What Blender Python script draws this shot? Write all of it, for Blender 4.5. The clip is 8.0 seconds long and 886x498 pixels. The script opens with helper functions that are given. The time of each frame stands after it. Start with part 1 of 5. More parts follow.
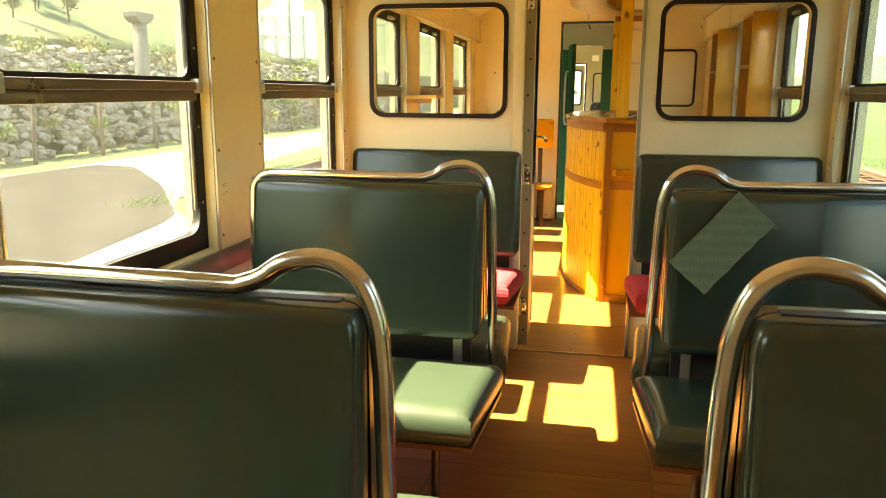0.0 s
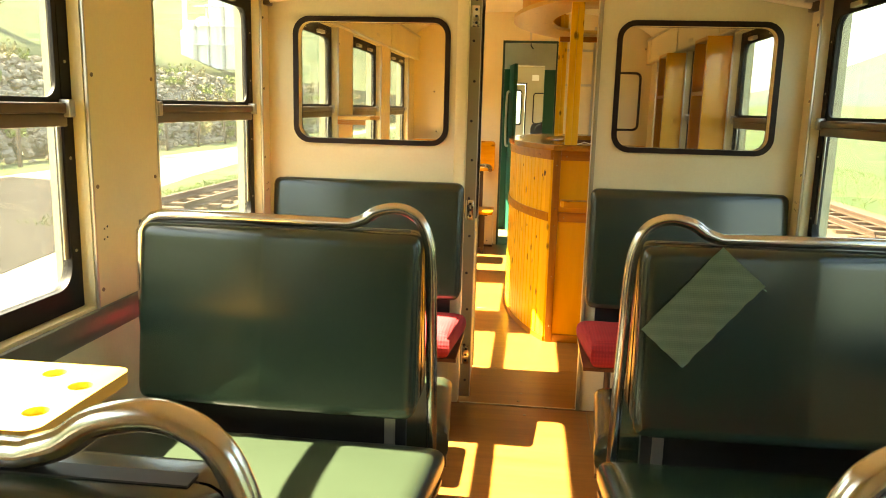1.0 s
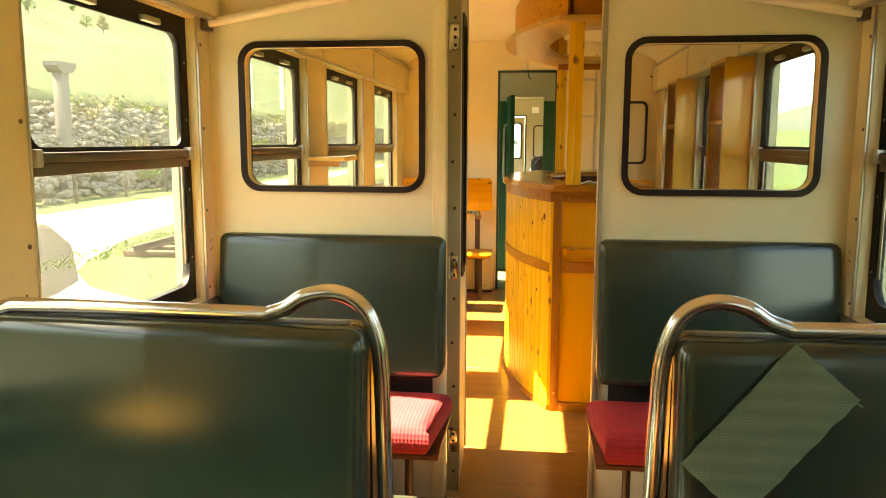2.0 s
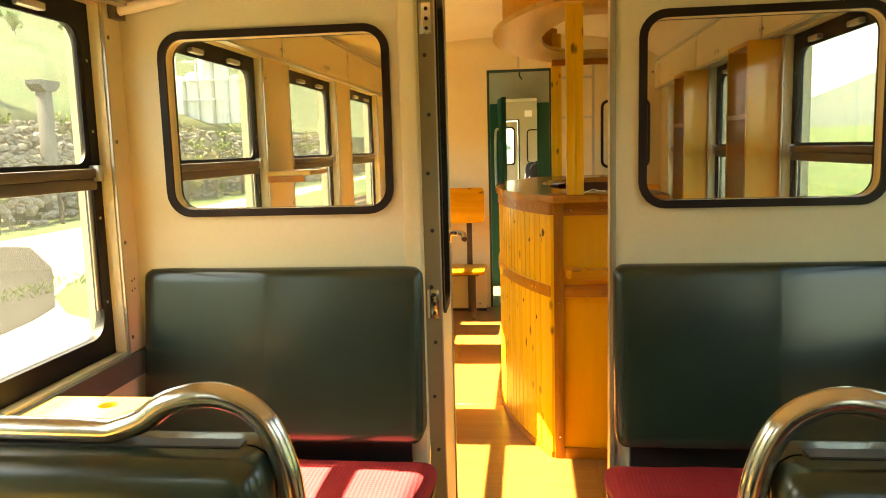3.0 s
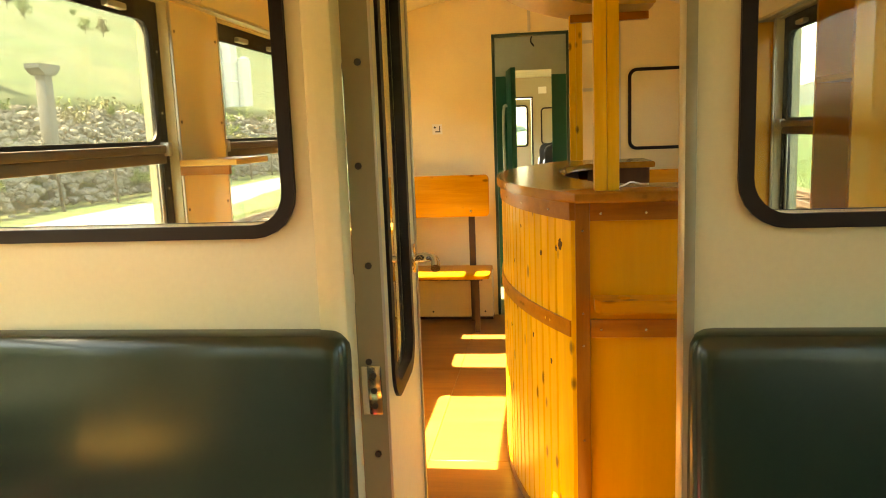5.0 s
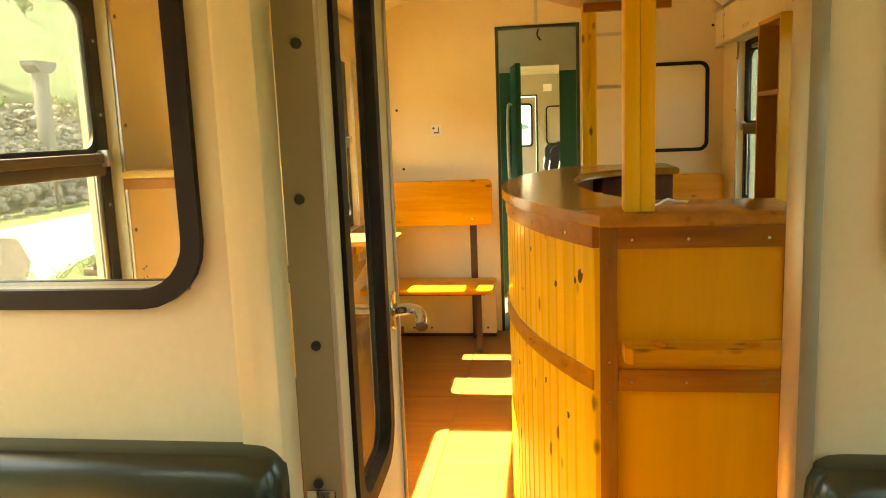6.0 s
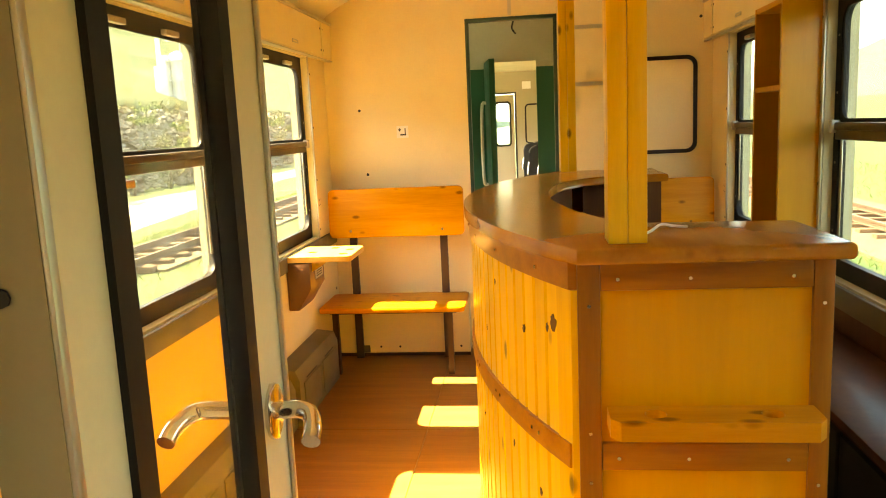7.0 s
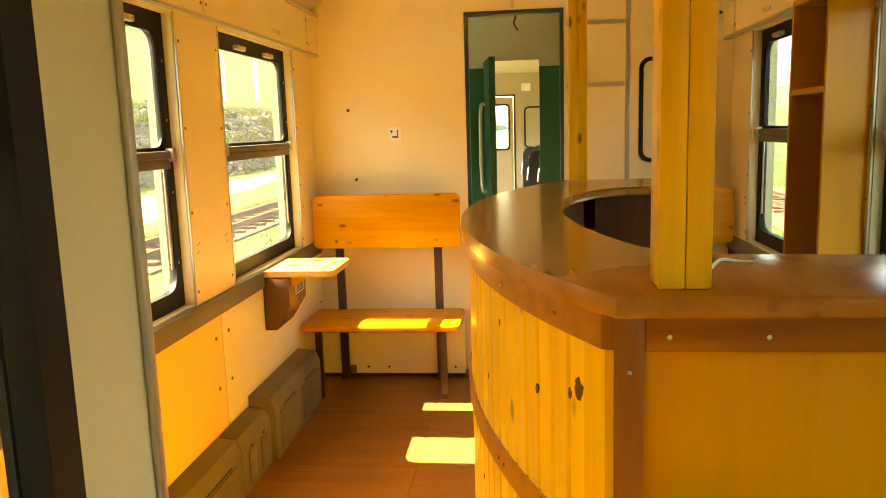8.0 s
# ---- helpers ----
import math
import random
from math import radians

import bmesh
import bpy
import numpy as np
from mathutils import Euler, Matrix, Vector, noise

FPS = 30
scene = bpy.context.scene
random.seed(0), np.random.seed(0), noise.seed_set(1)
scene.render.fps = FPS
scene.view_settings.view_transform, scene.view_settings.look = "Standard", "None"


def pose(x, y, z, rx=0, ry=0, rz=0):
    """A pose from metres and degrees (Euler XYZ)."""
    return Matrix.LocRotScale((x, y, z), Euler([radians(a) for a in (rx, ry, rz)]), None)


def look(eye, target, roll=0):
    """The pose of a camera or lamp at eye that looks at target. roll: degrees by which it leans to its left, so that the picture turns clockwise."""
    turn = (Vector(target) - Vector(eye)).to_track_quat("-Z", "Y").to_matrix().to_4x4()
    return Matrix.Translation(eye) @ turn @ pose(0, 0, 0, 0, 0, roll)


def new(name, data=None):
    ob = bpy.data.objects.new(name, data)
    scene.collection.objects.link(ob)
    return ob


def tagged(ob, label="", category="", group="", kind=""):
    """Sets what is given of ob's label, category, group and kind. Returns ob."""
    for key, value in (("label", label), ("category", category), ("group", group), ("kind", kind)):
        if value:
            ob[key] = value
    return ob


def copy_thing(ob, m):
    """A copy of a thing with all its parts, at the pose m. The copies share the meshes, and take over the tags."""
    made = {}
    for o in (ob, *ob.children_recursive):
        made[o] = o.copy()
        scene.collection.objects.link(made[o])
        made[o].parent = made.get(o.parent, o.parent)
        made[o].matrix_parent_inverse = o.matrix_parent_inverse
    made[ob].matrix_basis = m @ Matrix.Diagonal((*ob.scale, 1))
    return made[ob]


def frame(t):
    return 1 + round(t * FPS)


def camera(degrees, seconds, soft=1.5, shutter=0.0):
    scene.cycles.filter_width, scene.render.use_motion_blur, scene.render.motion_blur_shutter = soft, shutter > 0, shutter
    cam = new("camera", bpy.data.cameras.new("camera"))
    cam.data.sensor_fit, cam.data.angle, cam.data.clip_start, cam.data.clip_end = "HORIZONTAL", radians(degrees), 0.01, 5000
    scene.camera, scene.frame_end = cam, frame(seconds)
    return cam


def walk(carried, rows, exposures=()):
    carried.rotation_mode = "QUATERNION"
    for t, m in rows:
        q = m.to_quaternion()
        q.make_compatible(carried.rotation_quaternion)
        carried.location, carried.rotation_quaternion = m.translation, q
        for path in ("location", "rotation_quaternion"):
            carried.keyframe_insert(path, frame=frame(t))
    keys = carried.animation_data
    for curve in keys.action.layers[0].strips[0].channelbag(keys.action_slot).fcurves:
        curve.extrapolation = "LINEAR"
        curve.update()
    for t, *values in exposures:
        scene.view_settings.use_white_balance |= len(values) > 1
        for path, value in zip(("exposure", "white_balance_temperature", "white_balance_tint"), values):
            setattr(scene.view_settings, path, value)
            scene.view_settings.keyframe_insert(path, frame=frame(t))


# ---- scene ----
cam = camera(60.6, 8.0, soft=1.0)
PATH = [
    (0, (0.051, -3.775, 1.318), (-0.325, -1.854, 0.911), 0.3),
    (0.5, (0.035, -3.58, 1.337), (-0.312, -1.645, 0.97), 0.4),
    (1, (-0.01, -3.358, 1.358), (-0.226, -1.404, 0.991), 1.5),
    (1.5, (0.005, -3.086, 1.368), (-0.181, -1.121, 1.04), 0.3),
    (1.7, (0.029, -2.954, 1.374), (-0.195, -0.988, 1.084), 0.5),
    (2.8, (0.009, -2.317, 1.377), (-0.213, -0.348, 1.108), -0.9),
    (3, (0.024, -2.209, 1.372), (-0.203, -0.239, 1.111), -1.6),
    (3.5, (0.06, -1.962, 1.362), (-0.209, -0.002, 1.065), -2.1),
    (4, (0.029, -1.711, 1.367), (-0.253, 0.247, 1.072), -1.8),
    (4.5, (0.024, -1.476, 1.355), (-0.225, 0.484, 1.047), -1.5),
    (4.7, (0.044, -1.371, 1.351), (-0.22, 0.588, 1.045), -2.1),
    (6, (0.005, -0.784, 1.374), (-0.27, 1.172, 1.063), -2.2),
    (6.5, (0.008, -0.591, 1.373), (-0.245, 1.367, 1.053), -2.8),
    (7, (0.044, -0.366, 1.392), (-0.188, 1.594, 1.074), -2.6),
    (7.5, (0.041, -0.173, 1.38), (-0.19, 1.789, 1.064), -2.1),
    (8, (0.008, 0.003, 1.389), (-0.211, 1.967, 1.077), -1.8),
]
walk(cam, [(t, look(eye, target, roll)) for t, eye, target, roll in PATH], [(0.0, 4.38, 9000, -1), (1.5, 4.40, 9400, -1), (3.0, 4.24, 9900, 0), (4.5, 4.26, 10000, -2), (6.0, 4.36, 10300, -1), (7.0, 4.60, 10600, 1), (8.0, 4.46, 11200, 0)])

# ---------------------------------------------------------------- world and light
world = bpy.data.worlds.new("sky")
scene.world = world
world.use_nodes = True
wn = world.node_tree.nodes
sky = wn.new("ShaderNodeTexSky")
sky.sky_type, sky.sun_disc = "NISHITA", False
sky.sun_elevation, sky.sun_rotation = radians(50.5), radians(270)
sky.dust_density = 2.0
world.node_tree.links.new(sky.outputs[0], wn["Background"].inputs[0])
wn["Background"].inputs[1].default_value = 0.15
sun = new("sun", bpy.data.lights.new("sun", "SUN"))
sun.data.energy, sun.data.angle, sun.data.color = 4.5, radians(0.5), (1.0, 0.93, 0.80)
sun.matrix_world = look((-8.25, 0.0, 10), (0, 0, 0))


# ---------------------------------------------------------------- materials
def shader(name, rough=0.5, metal=0.0):
    m = bpy.data.materials.new(name)
    m.use_nodes = True
    n, l = m.node_tree.nodes, m.node_tree.links
    b = n["Principled BSDF"]
    b.inputs["Roughness"].default_value, b.inputs["Metallic"].default_value = rough, metal
    return m, n, l, b


def coords(n, l, scale):
    tc, mp, oi, ad = n.new("ShaderNodeTexCoord"), n.new("ShaderNodeMapping"), n.new("ShaderNodeObjectInfo"), n.new("ShaderNodeVectorMath")
    mp.inputs["Scale"].default_value = scale
    mul = n.new("ShaderNodeMath")
    mul.operation, mul.inputs[1].default_value = "MULTIPLY", 37.0
    l.new(oi.outputs["Random"], mul.inputs[0])
    l.new(tc.outputs["Object"], mp.inputs["Vector"])
    l.new(mp.outputs[0], ad.inputs[0])
    l.new(mul.outputs[0], ad.inputs[1])
    return ad.outputs[0]


def noise_tex(n, l, vec, scale, detail=4.0, rough=0.6):
    t = n.new("ShaderNodeTexNoise")
    t.inputs["Scale"].default_value, t.inputs["Detail"].default_value, t.inputs["Roughness"].default_value = scale, detail, rough
    l.new(vec, t.inputs["Vector"])
    return t.outputs["Fac"]


def ramp(n, l, fac, stops):
    r = n.new("ShaderNodeValToRGB")
    e = r.color_ramp.elements
    while len(e) < len(stops):
        e.new(0.5)
    for k, (p, c) in zip(e, stops):
        k.position, k.color = p, (*c, 1)
    l.new(fac, r.inputs[0])
    return r.outputs[0]


def mixed(n, l, fac, a, b, how="MIX"):
    x = n.new("ShaderNodeMix")
    x.data_type, x.blend_type = "RGBA", how
    for v, k in ((fac, 0), (a, 6), (b, 7)):
        if isinstance(v, float):
            x.inputs[k].default_value = v
        elif isinstance(v, tuple):
            x.inputs[k].default_value = (*v, 1)
        else:
            l.new(v, x.inputs[k])
    return x.outputs[2]


def bump(n, l, b, fac, strength, distance=0.002):
    bp = n.new("ShaderNodeBump")
    bp.inputs["Strength"].default_value, bp.inputs["Distance"].default_value = strength, distance
    l.new(fac, bp.inputs["Height"])
    l.new(bp.outputs[0], b.inputs["Normal"])


def paint(name, c, rough=0.45, stain=(0.45, 0.32, 0.16), amount=0.25, metal=0.0, relief=0.15, gloss=0.5):
    """Painted or plain surface: fine grain, broad stains."""
    m, n, l, b = shader(name, rough, metal)
    v = coords(n, l, (1, 1, 1))
    big, fine = noise_tex(n, l, v, 2.3, 6.0, 0.65), noise_tex(n, l, v, 90.0, 3.0)
    dark = tuple(x * 0.9 for x in c)
    base = mixed(n, l, fine, c, dark)
    mask = ramp(n, l, big, [(0.48, (0, 0, 0)), (0.78, (amount,) * 3)])
    l.new(mixed(n, l, mask, base, tuple(x * y for x, y in zip(c, stain)) if metal else stain), b.inputs["Base Color"])
    rr = ramp(n, l, big, [(0.3, (rough * 0.75,) * 3), (0.75, (min(1, rough * 1.3),) * 3)])
    l.new(rr, b.inputs["Roughness"])
    b.inputs["Specular IOR Level"].default_value = gloss
    bump(n, l, b, fine, relief, 0.0006)
    return m


def wood(name, light, dark, axis, rough=0.3, knots=0.0, scale=1.0, coat=0.2, gloss=0.3):
    """Varnished wood with its grain along an axis (0, 1, 2)."""
    m, n, l, b = shader(name, rough)
    sc = [7.0 * scale] * 3
    sc[axis] = 0.55 * scale
    v = coords(n, l, sc)
    grain = noise_tex(n, l, v, 3.0, 8.0, 0.7)
    fibre = noise_tex(n, l, v, 22.0, 3.0, 0.6)
    col = ramp(n, l, grain, [(0.28, dark), (0.5, tuple((x + y) / 2 for x, y in zip(light, dark))), (0.72, light)])
    col = mixed(n, l, fibre, col, mixed(n, l, 0.5, col, dark))
    oi = n.new("ShaderNodeObjectInfo")
    tone = ramp(n, l, oi.outputs["Random"], [(0.0, (0.78, 0.74, 0.7)), (1.0, (1.0, 1.0, 1.0))])
    col = mixed(n, l, 0.7, col, tone, "MULTIPLY")
    if knots:
        kc = [13.0] * 3
        kc[axis] = 6.0
        vo = n.new("ShaderNodeTexVoronoi")
        l.new(coords(n, l, kc), vo.inputs["Vector"])
        vo.inputs["Scale"].default_value = 1.15
        spot = ramp(n, l, vo.outputs["Distance"], [(0.09, (knots,) * 3), (0.19, (0, 0, 0))])
        col = mixed(n, l, spot, col, tuple(x * 0.28 for x in dark))
    l.new(col, b.inputs["Base Color"])
    b.inputs["Coat Weight"].default_value, b.inputs["Coat Roughness"].default_value = coat * 0.5, 0.15
    b.inputs["Specular IOR Level"].default_value = gloss
    bump(n, l, b, fibre, 0.12, 0.001)
    return m


def vinyl(name, c, rough=0.34):
    """Smooth upholstery vinyl with broad shading and slight waves."""
    m, n, l, b = shader(name, rough)
    v = coords(n, l, (1, 1, 1))
    big = noise_tex(n, l, v, 3.0, 1.0)
    l.new(mixed(n, l, big, tuple(x * 0.85 for x in c), tuple(min(1, x * 1.15) for x in c)), b.inputs["Base Color"])
    b.inputs["Specular IOR Level"].default_value = 0.8
    bump(n, l, b, noise_tex(n, l, v, 9.0, 2.0), 0.05, 0.004)
    return m


def cloth(name, dark, light, threads=330.0):
    """Woven cloth: crossing threads over a broad fading."""
    m, n, l, b = shader(name, 0.85)
    tc, sep = n.new("ShaderNodeTexCoord"), n.new("ShaderNodeSeparateXYZ")
    l.new(tc.outputs["Object"], sep.inputs[0])
    big = noise_tex(n, l, coords(n, l, (1, 1, 1)), 14.0, 5.0, 0.7)
    prod = None
    for ax, w in (("X", 1.0), ("Y", 1.0), ("Z", 0.8)):
        mu, si = n.new("ShaderNodeMath"), n.new("ShaderNodeMath")
        mu.operation, mu.inputs[1].default_value, si.operation = "MULTIPLY", threads * w * 2.0, "SINE"
        l.new(sep.outputs[ax], mu.inputs[0])
        l.new(mu.outputs[0], si.inputs[0])
        if prod is None:
            prod = si.outputs[0]
        else:
            ad = n.new("ShaderNodeMath")
            ad.operation = "ADD"
            l.new(prod, ad.inputs[0])
            l.new(si.outputs[0], ad.inputs[1])
            prod = ad.outputs[0]
    weave = ramp(n, l, prod, [(0.0, (0, 0, 0)), (0.9, (1, 1, 1))])
    col = mixed(n, l, big, dark, light)
    l.new(mixed(n, l, 0.35, col, mixed(n, l, weave, dark, light)), b.inputs["Base Color"])
    bump(n, l, b, prod, 0.25, 0.0012)
    return m


def glass(name, dirt=0.08, tint=0.9):
    """Thin pane: mostly clear, a little gloss by angle, some dust."""
    m = bpy.data.materials.new(name)
    m.use_nodes = True
    n, l = m.node_tree.nodes, m.node_tree.links
    n.remove(n["Principled BSDF"])
    tr, gl, df = n.new("ShaderNodeBsdfTransparent"), n.new("ShaderNodeBsdfGlossy"), n.new("ShaderNodeBsdfTranslucent")
    gl.inputs["Roughness"].default_value = 0.02
    tr.inputs["Color"].default_value = (tint, tint, tint * 0.97, 1)
    df.inputs["Color"].default_value = (0.8, 0.78, 0.7, 1)
    lw, pw, ma = n.new("ShaderNodeLayerWeight"), n.new("ShaderNodeMath"), n.new("ShaderNodeMath")
    lw.inputs[0].default_value = 0.5
    pw.operation, pw.inputs[1].default_value = "POWER", 5.0
    ma.operation, ma.inputs[1].default_value, ma.inputs[2].default_value = "MULTIPLY_ADD", 0.3, 0.025
    l.new(lw.outputs["Facing"], pw.inputs[0])
    l.new(pw.outputs[0], ma.inputs[0])
    a, c = n.new("ShaderNodeMixShader"), n.new("ShaderNodeMixShader")
    l.new(ma.outputs[0], a.inputs[0])
    l.new(tr.outputs[0], a.inputs[1])
    l.new(gl.outputs[0], a.inputs[2])
    big = noise_tex(n, l, coords(n, l, (1, 1, 1)), 3.0, 6.0, 0.7)
    l.new(ramp(n, l, big, [(0.3, (dirt * 0.4,) * 3), (0.75, (dirt * 1.5,) * 3)]), c.inputs[0])
    l.new(a.outputs[0], c.inputs[1])
    l.new(df.outputs[0], c.inputs[2])
    l.new(c.outputs[0], n["Material Output"].inputs[0])
    return m


CREAM = paint("cream_paint", (0.755, 0.69, 0.44), 0.42, (0.55, 0.40, 0.20), 0.22)
# The same cream, greyed and darkened: the partition's shade is put into the colour.
SHADECREAM = paint("shaded_cream_paint", (0.66, 0.62, 0.42), 0.45, (0.50, 0.40, 0.22), 0.25)
# Cream again, with the bar floor's orange bounce light put into the colour.
BARCREAM = paint("bounce_warmed_cream", (0.78, 0.655, 0.39), 0.40, (0.60, 0.40, 0.18), 0.28)
# Cream-yellow; part of its orange is floor bounce put into the colour.
WARM = paint("bounce_yellow_paint", (0.80, 0.58, 0.26), 0.35, (0.6, 0.36, 0.10), 0.25)
CEIL = paint("ceiling_paint", (0.82, 0.74, 0.56), 0.5, (0.6, 0.45, 0.25), 0.15)
OLIVE = paint("door_edge_metal", (0.27, 0.25, 0.15), 0.45, (0.2, 0.17, 0.1), 0.4)
GREY = paint("grey_casing", (0.13, 0.12, 0.075), 0.5, (0.07, 0.06, 0.035), 0.5)
LEDGE = paint("grey_ledge", (0.13, 0.13, 0.10), 0.45, (0.08, 0.07, 0.05), 0.4)
RUBBER = paint("black_rubber", (0.007, 0.006, 0.006), 0.5, (0.016, 0.013, 0.011), 0.3, gloss=0.22)
BROWNRUB = paint("dark_brown_rubber", (0.014, 0.008, 0.007), 0.45, (0.025, 0.017, 0.013), 0.3, gloss=0.25)
SASH = paint("dark_sash_metal", (0.16, 0.13, 0.10), 0.35, (0.5, 0.45, 0.4), 0.3, 0.7)
ALU = paint("aluminium", (0.58, 0.55, 0.48), 0.36, (0.6, 0.55, 0.5), 0.4, 0.9)
CHROME = paint("chromed_tube", (0.74, 0.72, 0.68), 0.19, (0.6, 0.5, 0.4), 0.35, 1.0, 0.02)
POLISHED = paint("polished_handle", (0.8, 0.76, 0.7), 0.14, (0.7, 0.65, 0.6), 0.2, 1.0, 0.02)
DARKSTEEL = paint("brown_painted_steel", (0.035, 0.016, 0.010), 0.4, (0.09, 0.05, 0.03), 0.3)
GREENPAINT = paint("green_paint", (0.012, 0.115, 0.065), 0.4, (0.01, 0.05, 0.03), 0.3)
BROWNBIN = paint("brown_bin_enamel", (0.11, 0.05, 0.02), 0.45, (0.05, 0.03, 0.015), 0.4)
JAMB = paint("worn_jamb_metal", (0.34, 0.33, 0.25), 0.42, (0.5, 0.5, 0.4), 0.5, 0.5)
SCREW = paint("screw_steel", (0.22, 0.18, 0.13), 0.4, (0.5, 0.4, 0.3), 0.5, 0.8)
BLACK = paint("black_plastic", (0.012, 0.011, 0.010), 0.5, (0.03, 0.025, 0.02), 0.3)
WHITE = paint("white_plastic", (0.8, 0.78, 0.72), 0.4, (0.6, 0.55, 0.45), 0.1)
INK = paint("black_ink", (0.02, 0.02, 0.02), 0.6, (0.05, 0.05, 0.05), 0.1)
VINYL = vinyl("dark_green_vinyl", (0.013, 0.027, 0.017), 0.23)
VINYLSEAT = vinyl("worn_green_vinyl", (0.022, 0.034, 0.021), 0.3)
PATCH = cloth("patch_cloth", (0.135, 0.225, 0.15), (0.32, 0.44, 0.305), 800.0)
RED = cloth("red_plush", (0.24, 0.006, 0.014), (0.42, 0.020, 0.032), 260.0)
FLOORW = wood("floor_boards", (0.36, 0.165, 0.044), (0.20, 0.082, 0.021), 0, 0.33, scale=0.8)
PINE_Z = wood("pine_boards", (0.94, 0.60, 0.066), (0.74, 0.38, 0.027), 2, 0.28, 0.95)
PINE_X = wood("pine_seat", (0.72, 0.335, 0.034), (0.48, 0.185, 0.015), 0, 0.36, 0.8, 1.0, 0.0, 0.08)
PINE_Y = wood("pine_table", (0.72, 0.46, 0.13), (0.55, 0.31, 0.07), 1, 0.3, 0.3)
PLY = wood("yellow_plywood", (0.80, 0.385, 0.028), (0.66, 0.285, 0.016), 2, 0.3, 0.0, 0.5)
TRIMW = wood("stained_trim", (0.44, 0.175, 0.022), (0.25, 0.085, 0.009), 2, 0.3)
TRIMX = wood("stained_trim_cross", (0.52, 0.205, 0.024), (0.29, 0.10, 0.010), 0, 0.3)
TOPW = wood("counter_top_wood", (0.56, 0.255, 0.040), (0.34, 0.13, 0.016), 1, 0.20, 0.4, 0.7, 0.4)
DARKW = wood("dark_brown_board", (0.16, 0.06, 0.025), (0.09, 0.03, 0.012), 2, 0.4)
GLASS = glass("dusty_tinted_pane", 0.007, 0.62)
CLEAR = glass("clear_pane", 0.006, 0.96)


# ---------------------------------------------------------------- mesh helpers
def box(bm, x0, x1, y0, y1, z0, z1, bevel=0.0, seg=2):
    vs = [bm.verts.new((x, y, z)) for x in (x0, x1) for y in (y0, y1) for z in (z0, z1)]
    fs = [bm.faces.new([vs[i] for i in q]) for q in ((0, 1, 3, 2), (4, 6, 7, 5), (0, 4, 5, 1), (2, 3, 7, 6), (0, 2, 6, 4), (1, 5, 7, 3))]
    if bevel:
        es = list({e for f in fs for e in f.edges})
        bmesh.ops.bevel(bm, geom=es, offset=bevel, segments=seg, profile=0.5, affect="EDGES")
    return bm


def boxes(*rows, bevel=0.0):
    bm = bmesh.new()
    for r in rows:
        box(bm, *r, bevel=bevel)
    return bm


def finish(name, bm, material, smooth=True):
    bmesh.ops.recalc_face_normals(bm, faces=bm.faces[:])
    me = bpy.data.meshes.new(name)
    bm.to_mesh(me)
    bm.free()
    me.materials.append(material)
    if smooth:
        me.shade_smooth()
        me.set_sharp_from_angle(angle=radians(40))
    return me


def part(name, bm, material, parent=None, label=""):
    ob = new(name, finish(name, bm, material))
    if parent:
        ob.parent = parent
    return tagged(ob, label)


def shared(name, me, parent, m):
    ob = new(name, me)
    ob.parent = parent
    ob.matrix_basis = m
    return ob


def setting(name, bm, material, label="", category="wall"):
    return tagged(part(name, bm, material), label, category, kind="structure")


def thing(name, at, label, category, group=""):
    ob = new(name)
    ob.empty_display_size = 0.05
    ob.matrix_basis = at if isinstance(at, Matrix) else pose(*at)
    return tagged(ob, label, category, group)


def rrect(w, h, r, n=6, cx=0.0, cy=0.0):
    """A rounded rectangle as a loop of points."""
    out = []
    for sx, sy, a0 in ((1, 1, 0), (-1, 1, 90), (-1, -1, 180), (1, -1, 270)):
        for k in range(n + 1):
            a = radians(a0 + 90 * k / n)
            out.append((cx + sx * (w / 2 - r) + r * math.cos(a), cy + sy * (h / 2 - r) + r * math.sin(a)))
    return out


def ring(bm, outer, inner, put, d0, d1):
    """A flat frame between two loops of as many points, from depth d0 to d1; put(u, v, d) gives the place."""
    n = len(outer)
    lo = [[bm.verts.new(put(u, v, d)) for u, v in loop] for loop in (outer, inner) for d in (d0, d1)]
    a0, a1, b0, b1 = lo
    for i in range(n):
        j = (i + 1) % n
        for q in ((a0[i], a0[j], a1[j], a1[i]), (b0[i], b1[i], b1[j], b0[j]), (a1[i], a1[j], b1[j], b1[i]), (a0[i], b0[i], b0[j], a0[j])):
            bm.faces.new(q)
    return bm


def slab(bm, loop, put, d0, d1, bevel=0.0, seg=2):
    """A plate with the outline loop, from depth d0 to d1."""
    a = [bm.verts.new(put(u, v, d0)) for u, v in loop]
    b = [bm.verts.new(put(u, v, d1)) for u, v in loop]
    n = len(loop)
    fa, fb = bm.faces.new(a), bm.faces.new(b)
    for i in range(n):
        bm.faces.new((a[i], a[(i + 1) % n], b[(i + 1) % n], b[i]))
    if bevel:
        bmesh.ops.bevel(bm, geom=list(fa.edges) + list(fb.edges), offset=bevel, segments=seg, profile=0.5, affect="EDGES")
    return bm


def flat(u, v, d):
    return (u, v, d)


